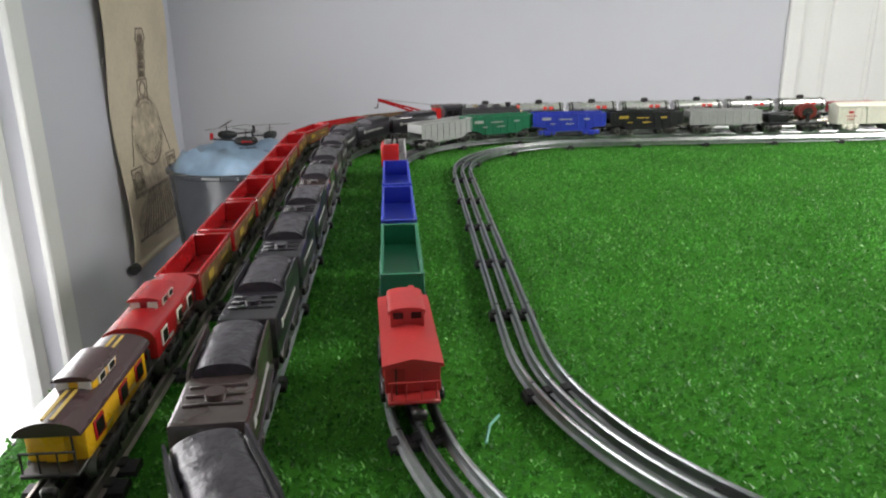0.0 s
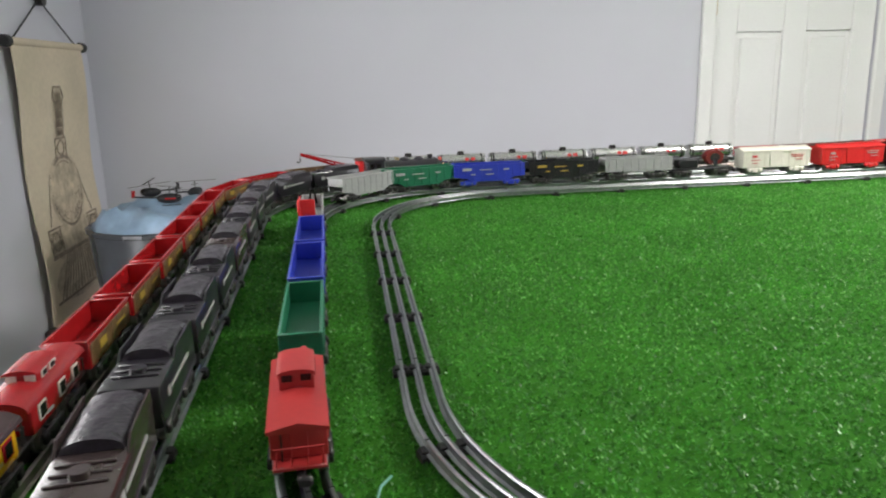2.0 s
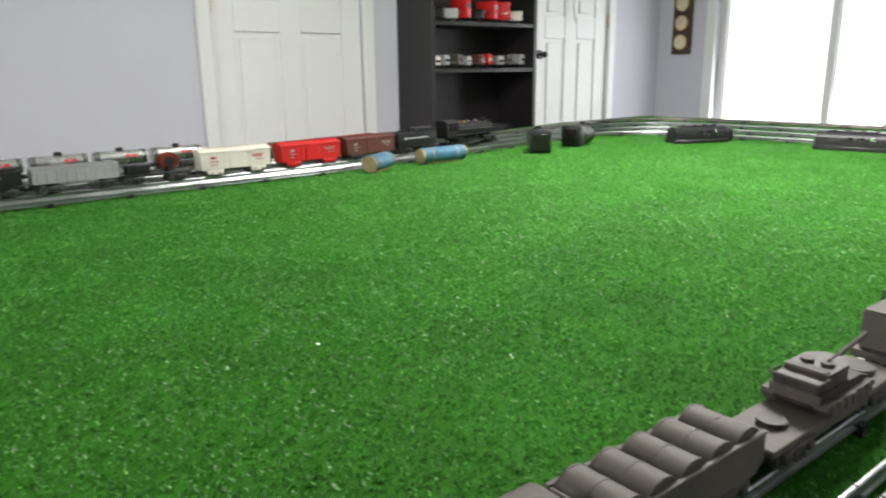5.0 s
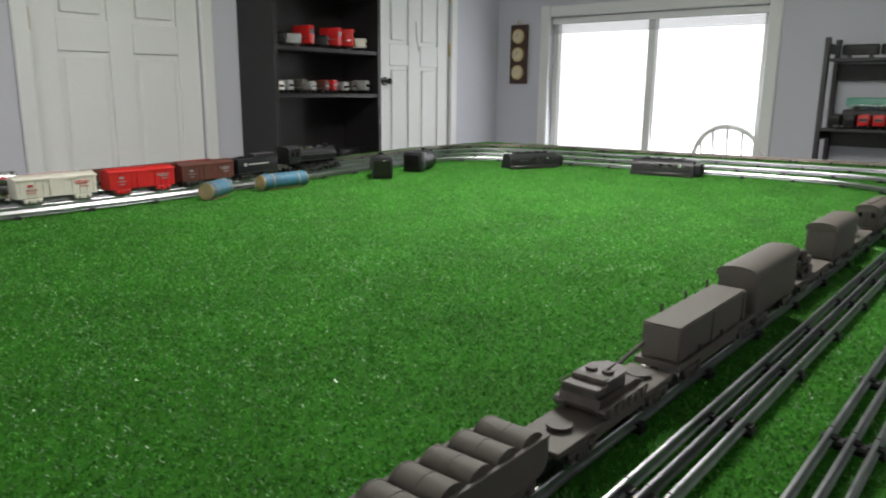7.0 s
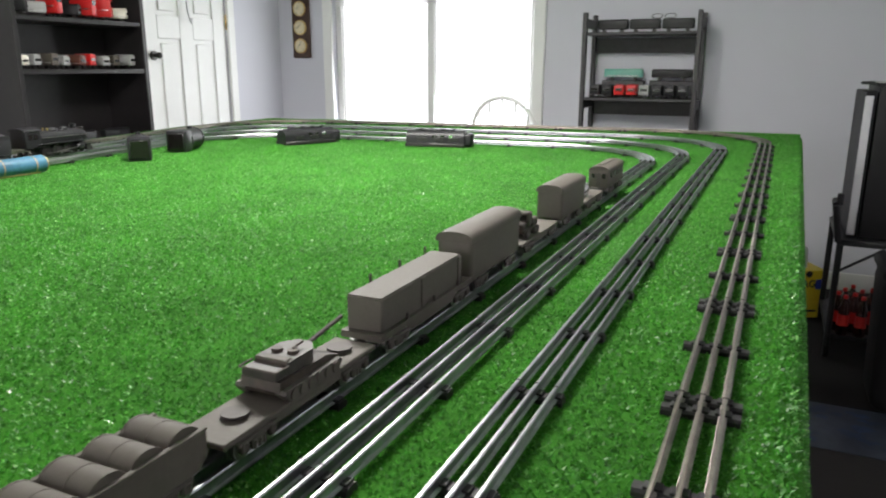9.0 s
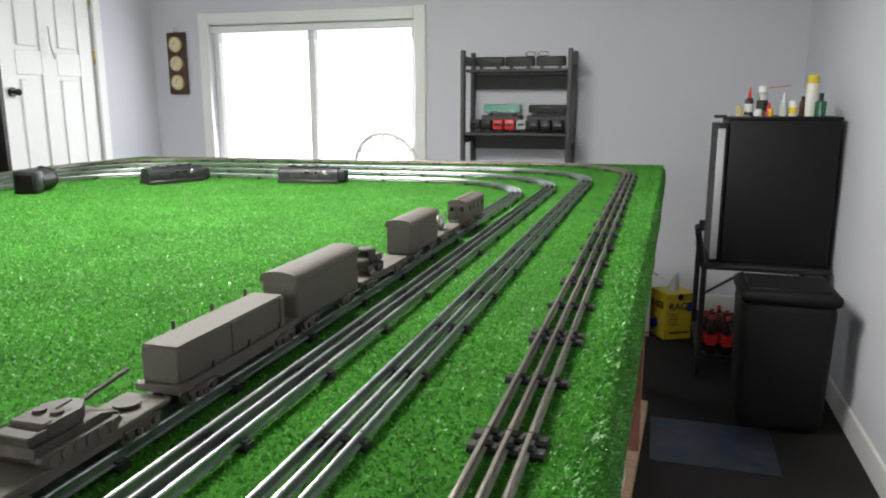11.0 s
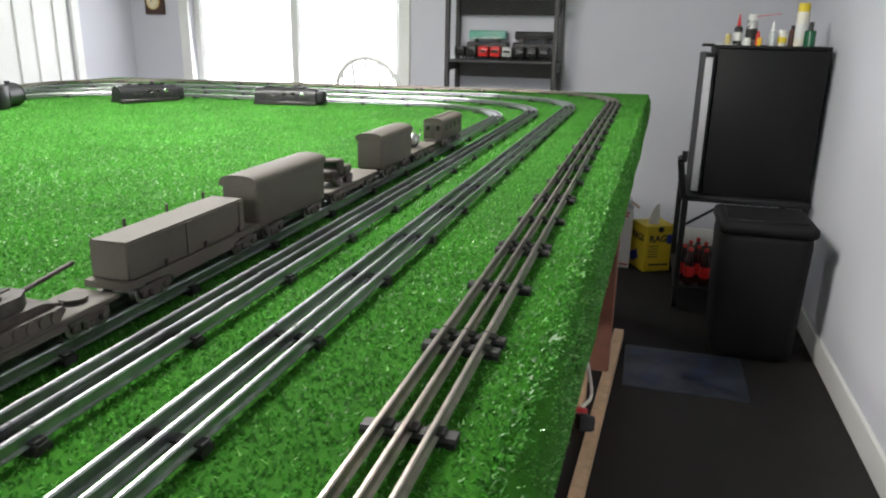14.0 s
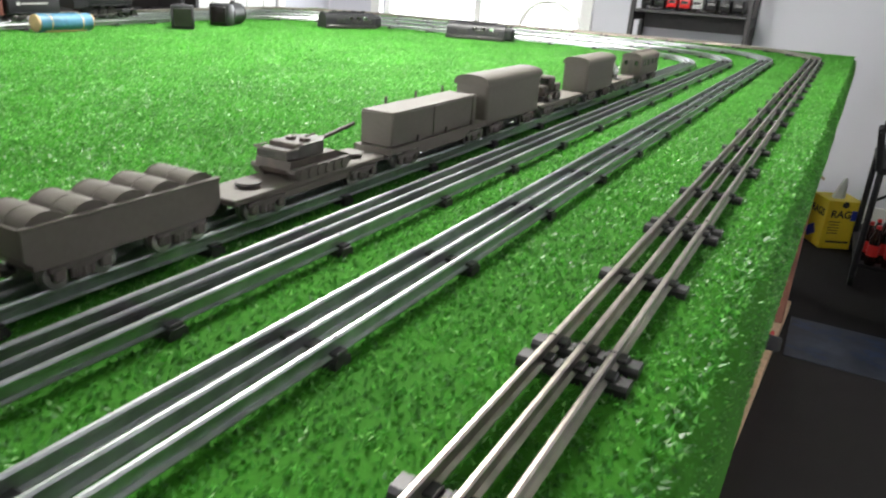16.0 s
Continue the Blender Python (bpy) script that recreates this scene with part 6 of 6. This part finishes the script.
# ---- the corner: fridge on its cart, bottles, bin, boxes, floor film ----
FX, FY0, FY1, FZ0, FZ1 = 4.22, -0.775, -0.325, -0.405, 0.205
def fridge():
    t = thing("mini_fridge", "black mini fridge with bright aluminium door edge on a cart", "refrigerator", pose(0, 0, 0))
    part("cabinet", box(nb(), (FX + 0.22, (FY0 + FY1) / 2 - 0.015, (FZ0 + FZ1) / 2), (0.44, FY1 - FY0 - 0.03, FZ1 - FZ0), 0.006, 2), M["fridge"], t)
    part("top", box(nb(), (FX + 0.22, (FY0 + FY1) / 2 - 0.012, FZ1 + 0.006), (0.455, FY1 - FY0 - 0.02, 0.014), 0.005, 2), M["fridge"], t)
    part("door", box(nb(), (FX + 0.22, FY1 - 0.004, (FZ0 + FZ1) / 2 - 0.006), (0.44, 0.040, FZ1 - FZ0 - 0.03), 0.004), M["fridge"], t)
    part("door_edge", box(nb(), (FX - 0.0035, FY1 + 0.002, (FZ0 + FZ1) / 2 - 0.012), (0.006, 0.030, FZ1 - FZ0 - 0.05), 0.002), M["alu"], t, "bright aluminium door edge")
    part("hinge", box(nb(), (FX + 0.02, FY1 + 0.012, FZ1 + 0.012), (0.05, 0.05, 0.012), 0.004), M["black"], t)
fridge()

def cart():
    t = thing("utility_cart", "black tubular steel cart carrying the mini fridge", "cart", pose(0, 0, 0))
    x0, x1, y0, y1 = FX - 0.03, FX + 0.47, FY0 + 0.005, FY1 + 0.035
    for x, y in ((x0, y0), (x0, y1), (x1, y0), (x1, y1)):
        part("post", tube(nb(), [(x, y, FLOOR + 0.05), (x, y, FZ0 - 0.012 if y == y0 else FZ0 - 0.012)], 0.013, 10), M["black"], t)
        bm = nb()
        cyl(bm, (x, y, FLOOR + 0.026), 0.026, 0.02, "y", 16)
        part("caster", bm, M["bin"], t)
    part("shelf", box(nb(), ((x0 + x1) / 2, (y0 + y1) / 2, FZ0 - 0.0125), (x1 - x0 + 0.04, y1 - y0 + 0.03, 0.024), 0.006), M["black"], t)
    part("lower_shelf", box(nb(), ((x0 + x1) / 2, (y0 + y1) / 2, FLOOR + 0.10), (x1 - x0 + 0.03, y1 - y0 + 0.02, 0.018), 0.004), M["black"], t)
    part("handle", tube(nb(), [(x0 - 0.01, y1 + 0.01, FZ0 - 0.01), (x0 - 0.02, y1 + 0.035, FZ0 + 0.14), (x0 + 0.04, y1 + 0.035, FZ0 + 0.15)], 0.014, 10), M["black"], t)
    part("brace", tube(nb(), [(x0, y1, FZ0 - 0.14), (x0, y1 - 0.16, FZ0 - 0.03)], 0.006, 8), M["black"], t)
    part("knob", cyl(nb(), (x0 - 0.012, y1 + 0.022, FZ0 + 0.165), 0.012, 0.045, "z", 12), M["black"], t)
cart()

def bottle(label, x, y, r, h, body_mt, cap_mt, neck=0.35, cap_h=0.25, name="bottle", label_mt=None, nozzle=0.0):
    t = thing(name, label, "bottle", pose(FX + x, FY1 + y, FZ1 + 0.013), "bottles and cans on the fridge")
    r, h = r * 0.85, h * 0.82
    hb = h * (1 - cap_h)
    bm = nb()
    cyl(bm, (0, 0, hb * 0.45), r, hb * 0.9, "z", 18)
    cyl(bm, (0, 0, hb * 0.95), r, hb * 0.1, "z", 18, r * max(neck, 0.3))
    part("body", bm, body_mt, t)
    bm = nb()
    cyl(bm, (0, 0, hb + h * cap_h * 0.5), r * max(neck, 0.3), h * cap_h, "z", 14, r * max(neck, 0.3) * (0.25 if nozzle else 0.95))
    part("cap", bm, cap_mt, t)
    if label_mt:
        part("label_band", cyl(nb(), (0, 0, hb * 0.45), r + 0.0006, hb * 0.45, "z", 18), label_mt, t)
    return t
M["clear"] = mat("cloudy clear plastic", (0.55, 0.58, 0.58), 0.2, grain=0.05, scale=80)
M["greenbottle"] = mat("dark green bottle", (0.01, 0.11, 0.05), 0.15, grain=0.1, scale=80, coat=0.4)
M["amber"] = mat("pale amber liquid", (0.50, 0.40, 0.16), 0.2, grain=0.1, scale=80)
bottle("small amber glass bottle on the fridge", 0.06, -0.065, 0.014, 0.055, M["amber"], M["amber"], 0.8, 0.1)
bottle("black glue bottle with red pointed nozzle on the fridge", 0.10, -0.105, 0.020, 0.150, M["ink_black"], M["redbright"], 0.5, 0.38, label_mt=M["whitecard"], nozzle=1)
air = bottle("silver and white compressed air can with red straw", 0.09, -0.155, 0.026, 0.150, M["silver"], M["whitecard"], 0.8, 0.20, "spray_can", M["ink_black"])
part("straw", tube(nb(), [(-0.008, -0.012, 0.115), (-0.013, -0.105, 0.125)], 0.0016, 6), M["ink_red"], air, "thin red straw")
bottle("tiny red capped dropper bottle on the fridge", 0.05, -0.178, 0.010, 0.070, M["redbright"], M["redbright"], 0.6, 0.2)
bottle("small white jar on the fridge", 0.03, -0.135, 0.017, 0.036, M["whitecard"], M["whitecard"], 0.9, 0.25, "jar")
bottle("small yellow paint jar on the fridge", 0.02, -0.182, 0.012, 0.038, M["yellow"], M["yellow"], 0.95, 0.25, "jar")
bottle("clear plastic needle bottle with white nozzle", 0.05, -0.232, 0.017, 0.118, M["clear"], M["whitecard"], 0.6, 0.42, nozzle=1)
bottle("white pill bottle with yellow label and white lid", 0.07, -0.272, 0.022, 0.078, M["cream"], M["whitecard"], 0.9, 0.18, "jar", M["yellowbox"])
bottle("tall white aerosol can with bright yellow cap", 0.10, -0.345, 0.028, 0.205, M["cream"], M["yellowbox"], 0.95, 0.20, "spray_can", M["whitecard"])
bottle("squat green bottle with black dropper cap", 0.05, -0.372, 0.026, 0.115, M["greenbottle"], M["ink_black"], 0.4, 0.30)
bottle("small brown bottle with black cap on the fridge", 0.13, -0.318, 0.015, 0.10, M["brown"], M["ink_black"], 0.6, 0.2)
solid("paper_sheet", box(nb(), (FX + 0.07, FY1 - 0.06, FZ1 + 0.0145), (0.06, 0.09, 0.003), 0.001), M["whitecard"], "folded white paper lying on the fridge", "paper")

def bin_():
    t = thing("trash_bin", "tall black plastic trash bin with flat lid", "trash bin", pose(3.80, -0.552, FLOOR))
    bm = nb()
    box(bm, (0, 0, 0.255), (0.31, 0.325, 0.51), 0.05, 4)
    for v in bm.verts:
        k = 0.90 + 0.10 * v.co.z / 0.53
        v.co.x *= k
        v.co.y *= k
    part("body", bm, M["bin"], t)
    lid = nb()
    box(lid, (0, 0, 0.512), (0.318, 0.336, 0.050), 0.024, 3)
    part("lid", lid, M["bin"], t)
    part("lid_flap", box(nb(), (-0.01, 0, 0.538), (0.24, 0.27, 0.012), 0.005), M["bin"], t)
bin_()

def rag_box():
    t = thing("rag_box", "yellow cardboard box of rags with white towel sticking out", "box", pose(4.77, -0.185, FLOOR, 0, 0, 28))
    part("carton", box(nb(), (0, 0, 0.12), (0.16, 0.165, 0.24), 0.002), M["yellowbox"], t)
    me = text_mesh("RAGS", 0.050, M["ink_black"], bold=0.0014)
    shared("lettering", me, t, pose(-0.0806, 0.0, 0.172, 90, 0, -90))
    me = text_mesh("RAGS", 0.050, M["ink_black"], bold=0.0014)
    shared("lettering", me, t, pose(0.0, 0.0831, 0.172, 90, 0, 180))
    bm = nb()
    cyl(bm, (-0.0808, 0.0, 0.222), 0.016, 0.001, "x", 20)
    part("emblem", bm, M["ink_black"], t)
    part("blue_panel", box(nb(), (-0.0806, -0.058, 0.17), (0.001, 0.040, 0.05)), M["blue"], t, smooth=False)
    part("blue_panel", box(nb(), (0.03, 0.083, 0.06), (0.08, 0.001, 0.05), rot=pose(0, 0, 0, 0, 30, 0)), M["blue"], t, smooth=False)
    bm = nb()
    for k in range(5):
        box(bm, (-0.0806, 0.035, 0.135 - 0.014 * k), (0.001, 0.055 - 0.006 * (k % 2), 0.004))
    box(bm, (-0.0806, 0.0, 0.035), (0.001, 0.11, 0.010))
    part("print_bar", bm, M["ink_black"], t, smooth=False)
    bm = nb()
    g = bmesh.ops.create_cone(bm, cap_ends=True, segments=14, radius1=0.030, radius2=0.008, depth=0.10)
    bmesh.ops.subdivide_edges(bm, edges=bm.edges[:], cuts=2)
    for v in bm.verts:
        v.co += Vector((noise.noise(v.co * 40), noise.noise(v.co * 40 + Vector((5, 0, 0))), 0)) * 0.014
        v.co += Vector((-0.01, -0.012 * v.co.z / 0.05, 0.288))
    part("towel", bm, M["tissue"], t, "crumpled white paper towel")
rag_box()

def carton():
    t = thing("shipping_carton", "tall narrow white cardboard box with red print, torn open", "box", pose(4.78, -0.035, FLOOR))
    part("carton", box(nb(), (0, 0, 0.16), (0.16, 0.085, 0.32), 0.002), M["whitecard"], t)
    bm = nb()
    for z, w in ((0.295, 0.052), (0.278, 0.040), (0.02, 0.07)):
        box(bm, (-0.0806, 0, z), (0.001, w, 0.008))
    part("print_bar", bm, M["ink_red"], t, smooth=False)
    bm = nb()
    box(bm, (-0.05, -0.05, 0.335), (0.06, 0.05, 0.002), rot=pose(0, 0, 0, 35, 0, 0))
    box(bm, (0.03, 0.02, 0.345), (0.08, 0.05, 0.002), rot=pose(0, 0, 0, -50, 10, 0))
    part("flap", bm, M["tan"], t, smooth=False)
    bm = nb()
    ball(bm, (-0.02, 0.0, 0.345), (0.05, 0.035, 0.035), 12)
    for v in bm.verts:
        v.co += Vector((1, 1, 1)) * 0.012 * noise.noise(v.co * 45)
    part("wrapping", bm, M["tissue"], t, "crumpled white wrapping")
carton()

def cola_pack():
    first = None
    for i, (x, y) in enumerate(((0, 0), (0, 0.062), (0, 0.124), (0.064, 0.03), (0.064, 0.095), (-0.05, 0.035), (-0.05, 0.10), (0.128, 0.06))):
        if first is None:
            t = thing("soda_bottle", "dark soda bottle with red label and cap on the cart", "bottle", pose(4.25, -0.44, FLOOR + 0.109) @ Matrix.Scale(0.86, 4), "soda bottles on the cart")
            bm = nb()
            cyl(bm, (0, 0, 0.075), 0.030, 0.15, "z", 16)
            cyl(bm, (0, 0, 0.18), 0.030, 0.06, "z", 16, 0.011)
            part("body", bm, M["cola"], t)
            part("wrap_label", cyl(nb(), (0, 0, 0.085), 0.0306, 0.065, "z", 16), M["redbright"], t, "red wrap label")
            part("cap", cyl(nb(), (0, 0, 0.219), 0.0125, 0.018, "z", 12), M["redbright"], t, "red cap")
            first = t
        else:
            copy_thing(first, pose(4.25 + x, -0.44 + y, FLOOR + 0.109, 0, 0, 37 * i) @ Matrix.Scale(0.86, 4))
cola_pack()

bm = nb()
box(bm, (3.50, -0.31, FLOOR + 0.0025), (0.36, 0.42, 0.003), 0.001)
film_ = solid("floor_film", bm, M["bluepaint"], "thin blue-grey plastic film lying on the carpet", "plastic sheet", m=None)
for k in range(24):
    x, y = 3.36 + 0.28 * rs.random(), -0.14 - 0.33 * rs.random()
    bm = nb()
    n = 14
    ph = rs.uniform(0, 6)
    vs = [bm.verts.new((x + (0.026 + 0.018 * math.sin(3 * a + ph)) * math.cos(a) * 0.6, y + (0.030 + 0.014 * math.sin(2 * a + ph)) * math.sin(a), FLOOR + 0.0046 + 0.0002 * k)) for a in np.linspace(0, 2 * math.pi, n, endpoint=False)]
    bm.faces.new(vs)
    part("ink_smear", bm, M["bluemark"], film_, "smeared blue ink", smooth=False)

# ---- under and beside the near edge ----
def stud():
    a, b = Vector((3.74, -0.070, FLOOR + 0.021)), Vector((1.75, 0.030, FLOOR + 0.021))
    d = b - a
    bm = nb()
    box(bm, (0, 0, 0), (d.length, 0.038, 0.040), 0.003)
    for x in (-0.7, -0.15, 0.32, 0.61):
        cyl(bm, (x, 0.006, 0.0201), 0.006, 0.0008, "z", 10)
    solid("pine_stud", bm, M["pine"], "bare pine stud lying on the floor under the table edge", "wooden stud", m=pose(*((a + b) / 2), 0, 0, math.degrees(math.atan2(d.y, d.x))))
stud()
bm = nb()
tube(bm, [(1.76, -0.050, -0.115), (1.90, -0.050, -0.20), (2.06, -0.050, -0.31), (2.10, -0.050, -0.345), (2.04, -0.050, -0.325), (1.87, -0.050, -0.245), (1.745, -0.050, -0.187)], 0.003, 8)
cable = solid("power_cable", bm, M["cream"], "beige power cable hanging from the table edge", "cable")
def power_strip():
    t = thing("power_plug", "red and black power plug hanging below the table edge", "power plug", pose(1.727, -0.050, -0.183, 10, 20, 30) @ Matrix.Scale(0.45, 4))
    part("plug_body", box(nb(), (0, 0, 0), (0.055, 0.04, 0.045), 0.006, 2), M["redbright"], t)
    part("plug_base", box(nb(), (-0.045, 0, -0.010), (0.05, 0.045, 0.04), 0.008, 2), M["black"], t)
power_strip()

# ---- west side: hanging scroll, tub with toy helicopters ----
def scroll():
    y0, y1, z0, z1 = 2.545, 3.17, -0.545, 0.415
    t = thing("hanging_scroll", "parchment wall scroll with grey drawing of a steam engine", "wall scroll", pose(X0 + 0.012, 0, 0))
    bm = nb()
    n = 16
    fr, bk = [], []
    for i in range(n + 1):
        z = z0 + (z1 - z0) * i / n
        w = 0.010 * math.sin(i * 0.55) + 0.012
        fr.append([bm.verts.new((w, y, z)) for y in (y0 + 0.02, y1 - 0.02)])
        bk.append([bm.verts.new((w - 0.003, y, z)) for y in (y0 + 0.02, y1 - 0.02)])
    for i in range(n):
        bm.faces.new((fr[i][0], fr[i][1], fr[i + 1][1], fr[i + 1][0]))
        bm.faces.new((bk[i][0], bk[i + 1][0], bk[i + 1][1], bk[i][1]))
        for j in (0, 1):
            bm.faces.new((fr[i][j], fr[i + 1][j], bk[i + 1][j], bk[i][j]))
    part("sheet", bm, M["parchment"], t)
    for z in (z0, z1):
        bm = nb()
        cyl(bm, (0.014, (y0 + y1) / 2, z), 0.013, y1 - y0 - 0.02, "y", 14)
        rod = part("rod", bm, M["parchment"], t)
        for y in (y0, y1):
            part("rod_knob", cyl(nb(), (0.014, y, z), 0.019, 0.030, "y", 14), M["ink_black"], rod, "black rod end")
    part("hanging_cord", tube(nb(), [(0.012, y0 + 0.04, z1), (0.006, (y0 + y1) / 2, z1 + 0.15), (0.012, y1 - 0.04, z1)], 0.003, 6), M["ink_black"], t)
    bm = nb()
    cyl(bm, (0.012, (y0 + y1) / 2, z1 + 0.15), 0.022, 0.024, "x", 14)
    part("wall_hook", bm, M["iron"], t)
    # the drawing: a steam engine seen from the front, with a tall stack
    yc = (y0 + y1) / 2
    def depth(z):
        return 0.010 * math.sin((z - z0) / (z1 - z0) * n * 0.55) + 0.0128
    def stroke(bm, pts, w):
        for (ya, za), (yb, zb) in zip(pts, pts[1:]):
            k = max(1, int(abs(zb - za) / 0.03))
            for j in range(k):
                pa, pb = ((ya + (yb - ya) * f, za + (zb - za) * f) for f in (j / k, (j + 1) / k))
                ln = math.hypot(pb[0] - pa[0], pb[1] - pa[1])
                zm = (pa[1] + pb[1]) / 2
                tilt = math.degrees(math.atan2(pb[1] - pa[1], pb[0] - pa[0]))
                box(bm, (depth(zm) + 0.0012, yc + (pa[0] + pb[0]) / 2, zm), (0.0012, ln + w * 0.5, w), rot=pose(0, 0, 0, tilt, 0, 0))
    def ring(bm, cy, cz, r, w):
        stroke(bm, [(cy + r * math.cos(a), cz + r * math.sin(a)) for a in np.linspace(0, 2 * math.pi, 25)], w)
    def patch(bm, cy, cz, ry, rz):
        vs = [bm.verts.new((depth(cz + rz * math.sin(a)) + 0.0008, yc + cy + ry * math.cos(a), cz + rz * math.sin(a))) for a in np.linspace(0, 2 * math.pi, 20, endpoint=False)]
        bm.faces.new(vs)
    bm = nb()
    stroke(bm, [(-0.03, 0.09), (-0.026, 0.21), (-0.045, 0.235), (-0.03, 0.27), (0.03, 0.27), (0.045, 0.235), (0.026, 0.21), (0.03, 0.09)], 0.007)
    for k in range(8):
        stroke(bm, [(-0.022 + 0.006 * k, 0.10), (-0.022 + 0.006 * k, 0.25)], 0.003)
    part("stack_drawing", bm, M["sketch"], t, smooth=False)
    bm = nb()
    stroke(bm, [(-0.045, 0.02), (-0.045, 0.09), (0.045, 0.09), (0.045, 0.02), (-0.045, 0.02)], 0.006)
    ring(bm, 0.0, 0.055, 0.027, 0.005)
    part("lamp_drawing", bm, M["sketch"], t, smooth=False)
    bm = nb()
    for r, w in ((0.125, 0.009), (0.108, 0.004), (0.075, 0.006), (0.03, 0.006)):
        ring(bm, 0.0, -0.10, r, w)
    for k in range(11):
        u = -0.10 + 0.02 * k
        hgt = math.sqrt(max(0.0, 0.118 ** 2 - u * u))
        stroke(bm, [(u, -0.10 - hgt), (u, -0.10 - hgt * (0.2 if k > 5 else 0.65))], 0.0035)
    part("boiler_drawing", bm, M["sketch"], t, smooth=False)
    for sgn in (-1, 1):
        bm = nb()
        stroke(bm, [(sgn * 0.13, -0.30), (sgn * 0.13, -0.21), (sgn * 0.225, -0.21), (sgn * 0.225, -0.30), (sgn * 0.13, -0.30)], 0.007)
        ring(bm, sgn * 0.178, -0.255, 0.032, 0.006)
        for k in range(6):
            stroke(bm, [(sgn * (0.14 + 0.015 * k), -0.29), (sgn * (0.14 + 0.015 * k), -0.22)], 0.003)
        stroke(bm, [(sgn * 0.12, -0.03), (sgn * 0.19, -0.20)], 0.005)
        part("cylinder_drawing", bm, M["sketch"], t, smooth=False)
    bm = nb()
    for k in range(15):
        f = -1 + 2 * k / 14
        stroke(bm, [(f * 0.115, -0.31), (f * 0.21, -0.46)], 0.0055)
    stroke(bm, [(-0.23, -0.305), (0.23, -0.305)], 0.013)
    stroke(bm, [(-0.24, -0.465), (0.24, -0.465)], 0.009)
    part("cowcatcher_drawing", bm, M["sketch"], t, smooth=False)
    bm = nb()
    for cy, cz, ry, rz in ((0.0, 0.17, 0.045, 0.10), (0.0, -0.10, 0.15, 0.14), (0.0, -0.27, 0.24, 0.07), (0.0, -0.40, 0.24, 0.09)):
        patch(bm, cy, cz, ry, rz)
    part("wash", bm, M["wash"], t, "pale grey-brown wash behind the drawing", smooth=False)
scroll()

def tub():
    t = thing("storage_tub", "smoky round plastic tub heaped with pale blue film", "storage tub", pose(-0.22, 2.66, FLOOR - 0.0))
    bm = nb()
    cyl(bm, (0, 0, 0.36), 0.20, 0.72, "z", 28, 0.24)
    part("tub_body", bm, M["tub"], t)
    bm = nb()
    for k in range(24):
        a0, a1 = 2 * math.pi * k / 24, 2 * math.pi * (k + 1) / 24
        tube(bm, [(0.24 * math.cos(a0), 0.24 * math.sin(a0), 0.72), (0.24 * math.cos(a1), 0.24 * math.sin(a1), 0.72)], 0.010, 6)
    part("rim", bm, M["tub"], t)
    bm = nb()
    ball(bm, (0.0, 0.0, 0.70), (0.235, 0.235, 0.10), 30)
    for v in bm.verts:
        v.co += Vector((0, 0, 1)) * 0.045 * noise.noise(v.co * 14) + Vector((1, 0, 0)) * 0.012 * noise.noise(v.co * 22)
    part("crumpled_film", bm, M["bluecloth"], t, "crumpled pale blue film")
tub()

def toy_helicopter(x, y, z, heading, accent, label):
    t = thing("toy_helicopter", label, "toy helicopter", pose(x, y, z, 0, 4, heading) @ Matrix.Scale(0.75, 4), "toy helicopters on the tub")
    part("fuselage", ball(nb(), (0, 0, 0.03), (0.055, 0.020, 0.022), 14), M["black"], t)
    part("side_panel", box(nb(), (0.0, 0, 0.030), (0.05, 0.0405, 0.012), 0.004), M[accent], t)
    part("canopy", ball(nb(), (0.028, 0, 0.034), (0.026, 0.017, 0.017), 12), M["dark_glass"], t)
    part("tail_boom", tube(nb(), [(-0.04, 0, 0.034), (-0.15, 0, 0.040)], 0.004, 8), M["black"], t)
    part("tail_fin", box(nb(), (-0.15, 0, 0.052), (0.016, 0.002, 0.032), 0.0008), M[accent], t)
    part("mast", tube(nb(), [(0, 0, 0.045), (0, 0, 0.082)], 0.0025, 6), M["iron"], t)
    for z_, r in ((0.066, 25), (0.082, 110)):
        part("rotor", box(nb(), (0, 0, z_), (0.20, 0.010, 0.0015), rot=pose(0, 0, 0, 0, 3, r)), M["ink_black"], t)
    for s in (-1, 1):
        part("skid", tube(nb(), [(-0.035, s * 0.022, 0.002), (0.045, s * 0.022, 0.002)], 0.002, 6), M["ink_black"], t)
        part("skid_strut", tube(nb(), [(0.0, s * 0.022, 0.002), (0.0, s * 0.008, 0.018)], 0.0015, 6), M["ink_black"], t)

toy_helicopter(-0.17, 2.58, FLOOR + 0.795, 25, "red", "red and black toy helicopter lying on blue film")
toy_helicopter(-0.26, 2.70, FLOOR + 0.800, 160, "black", "black toy helicopter lying on blue film")
toy_helicopter(-0.12, 2.74, FLOOR + 0.790, 70, "black", "small black toy helicopter lying on blue film")

# ---- ceiling lamp: unseen, assumed from the light on the table ----
t = thing("ceiling_light", "square white ceiling light fixture, unseen and assumed", "ceiling light", pose(2.55, 1.08, CEIL))
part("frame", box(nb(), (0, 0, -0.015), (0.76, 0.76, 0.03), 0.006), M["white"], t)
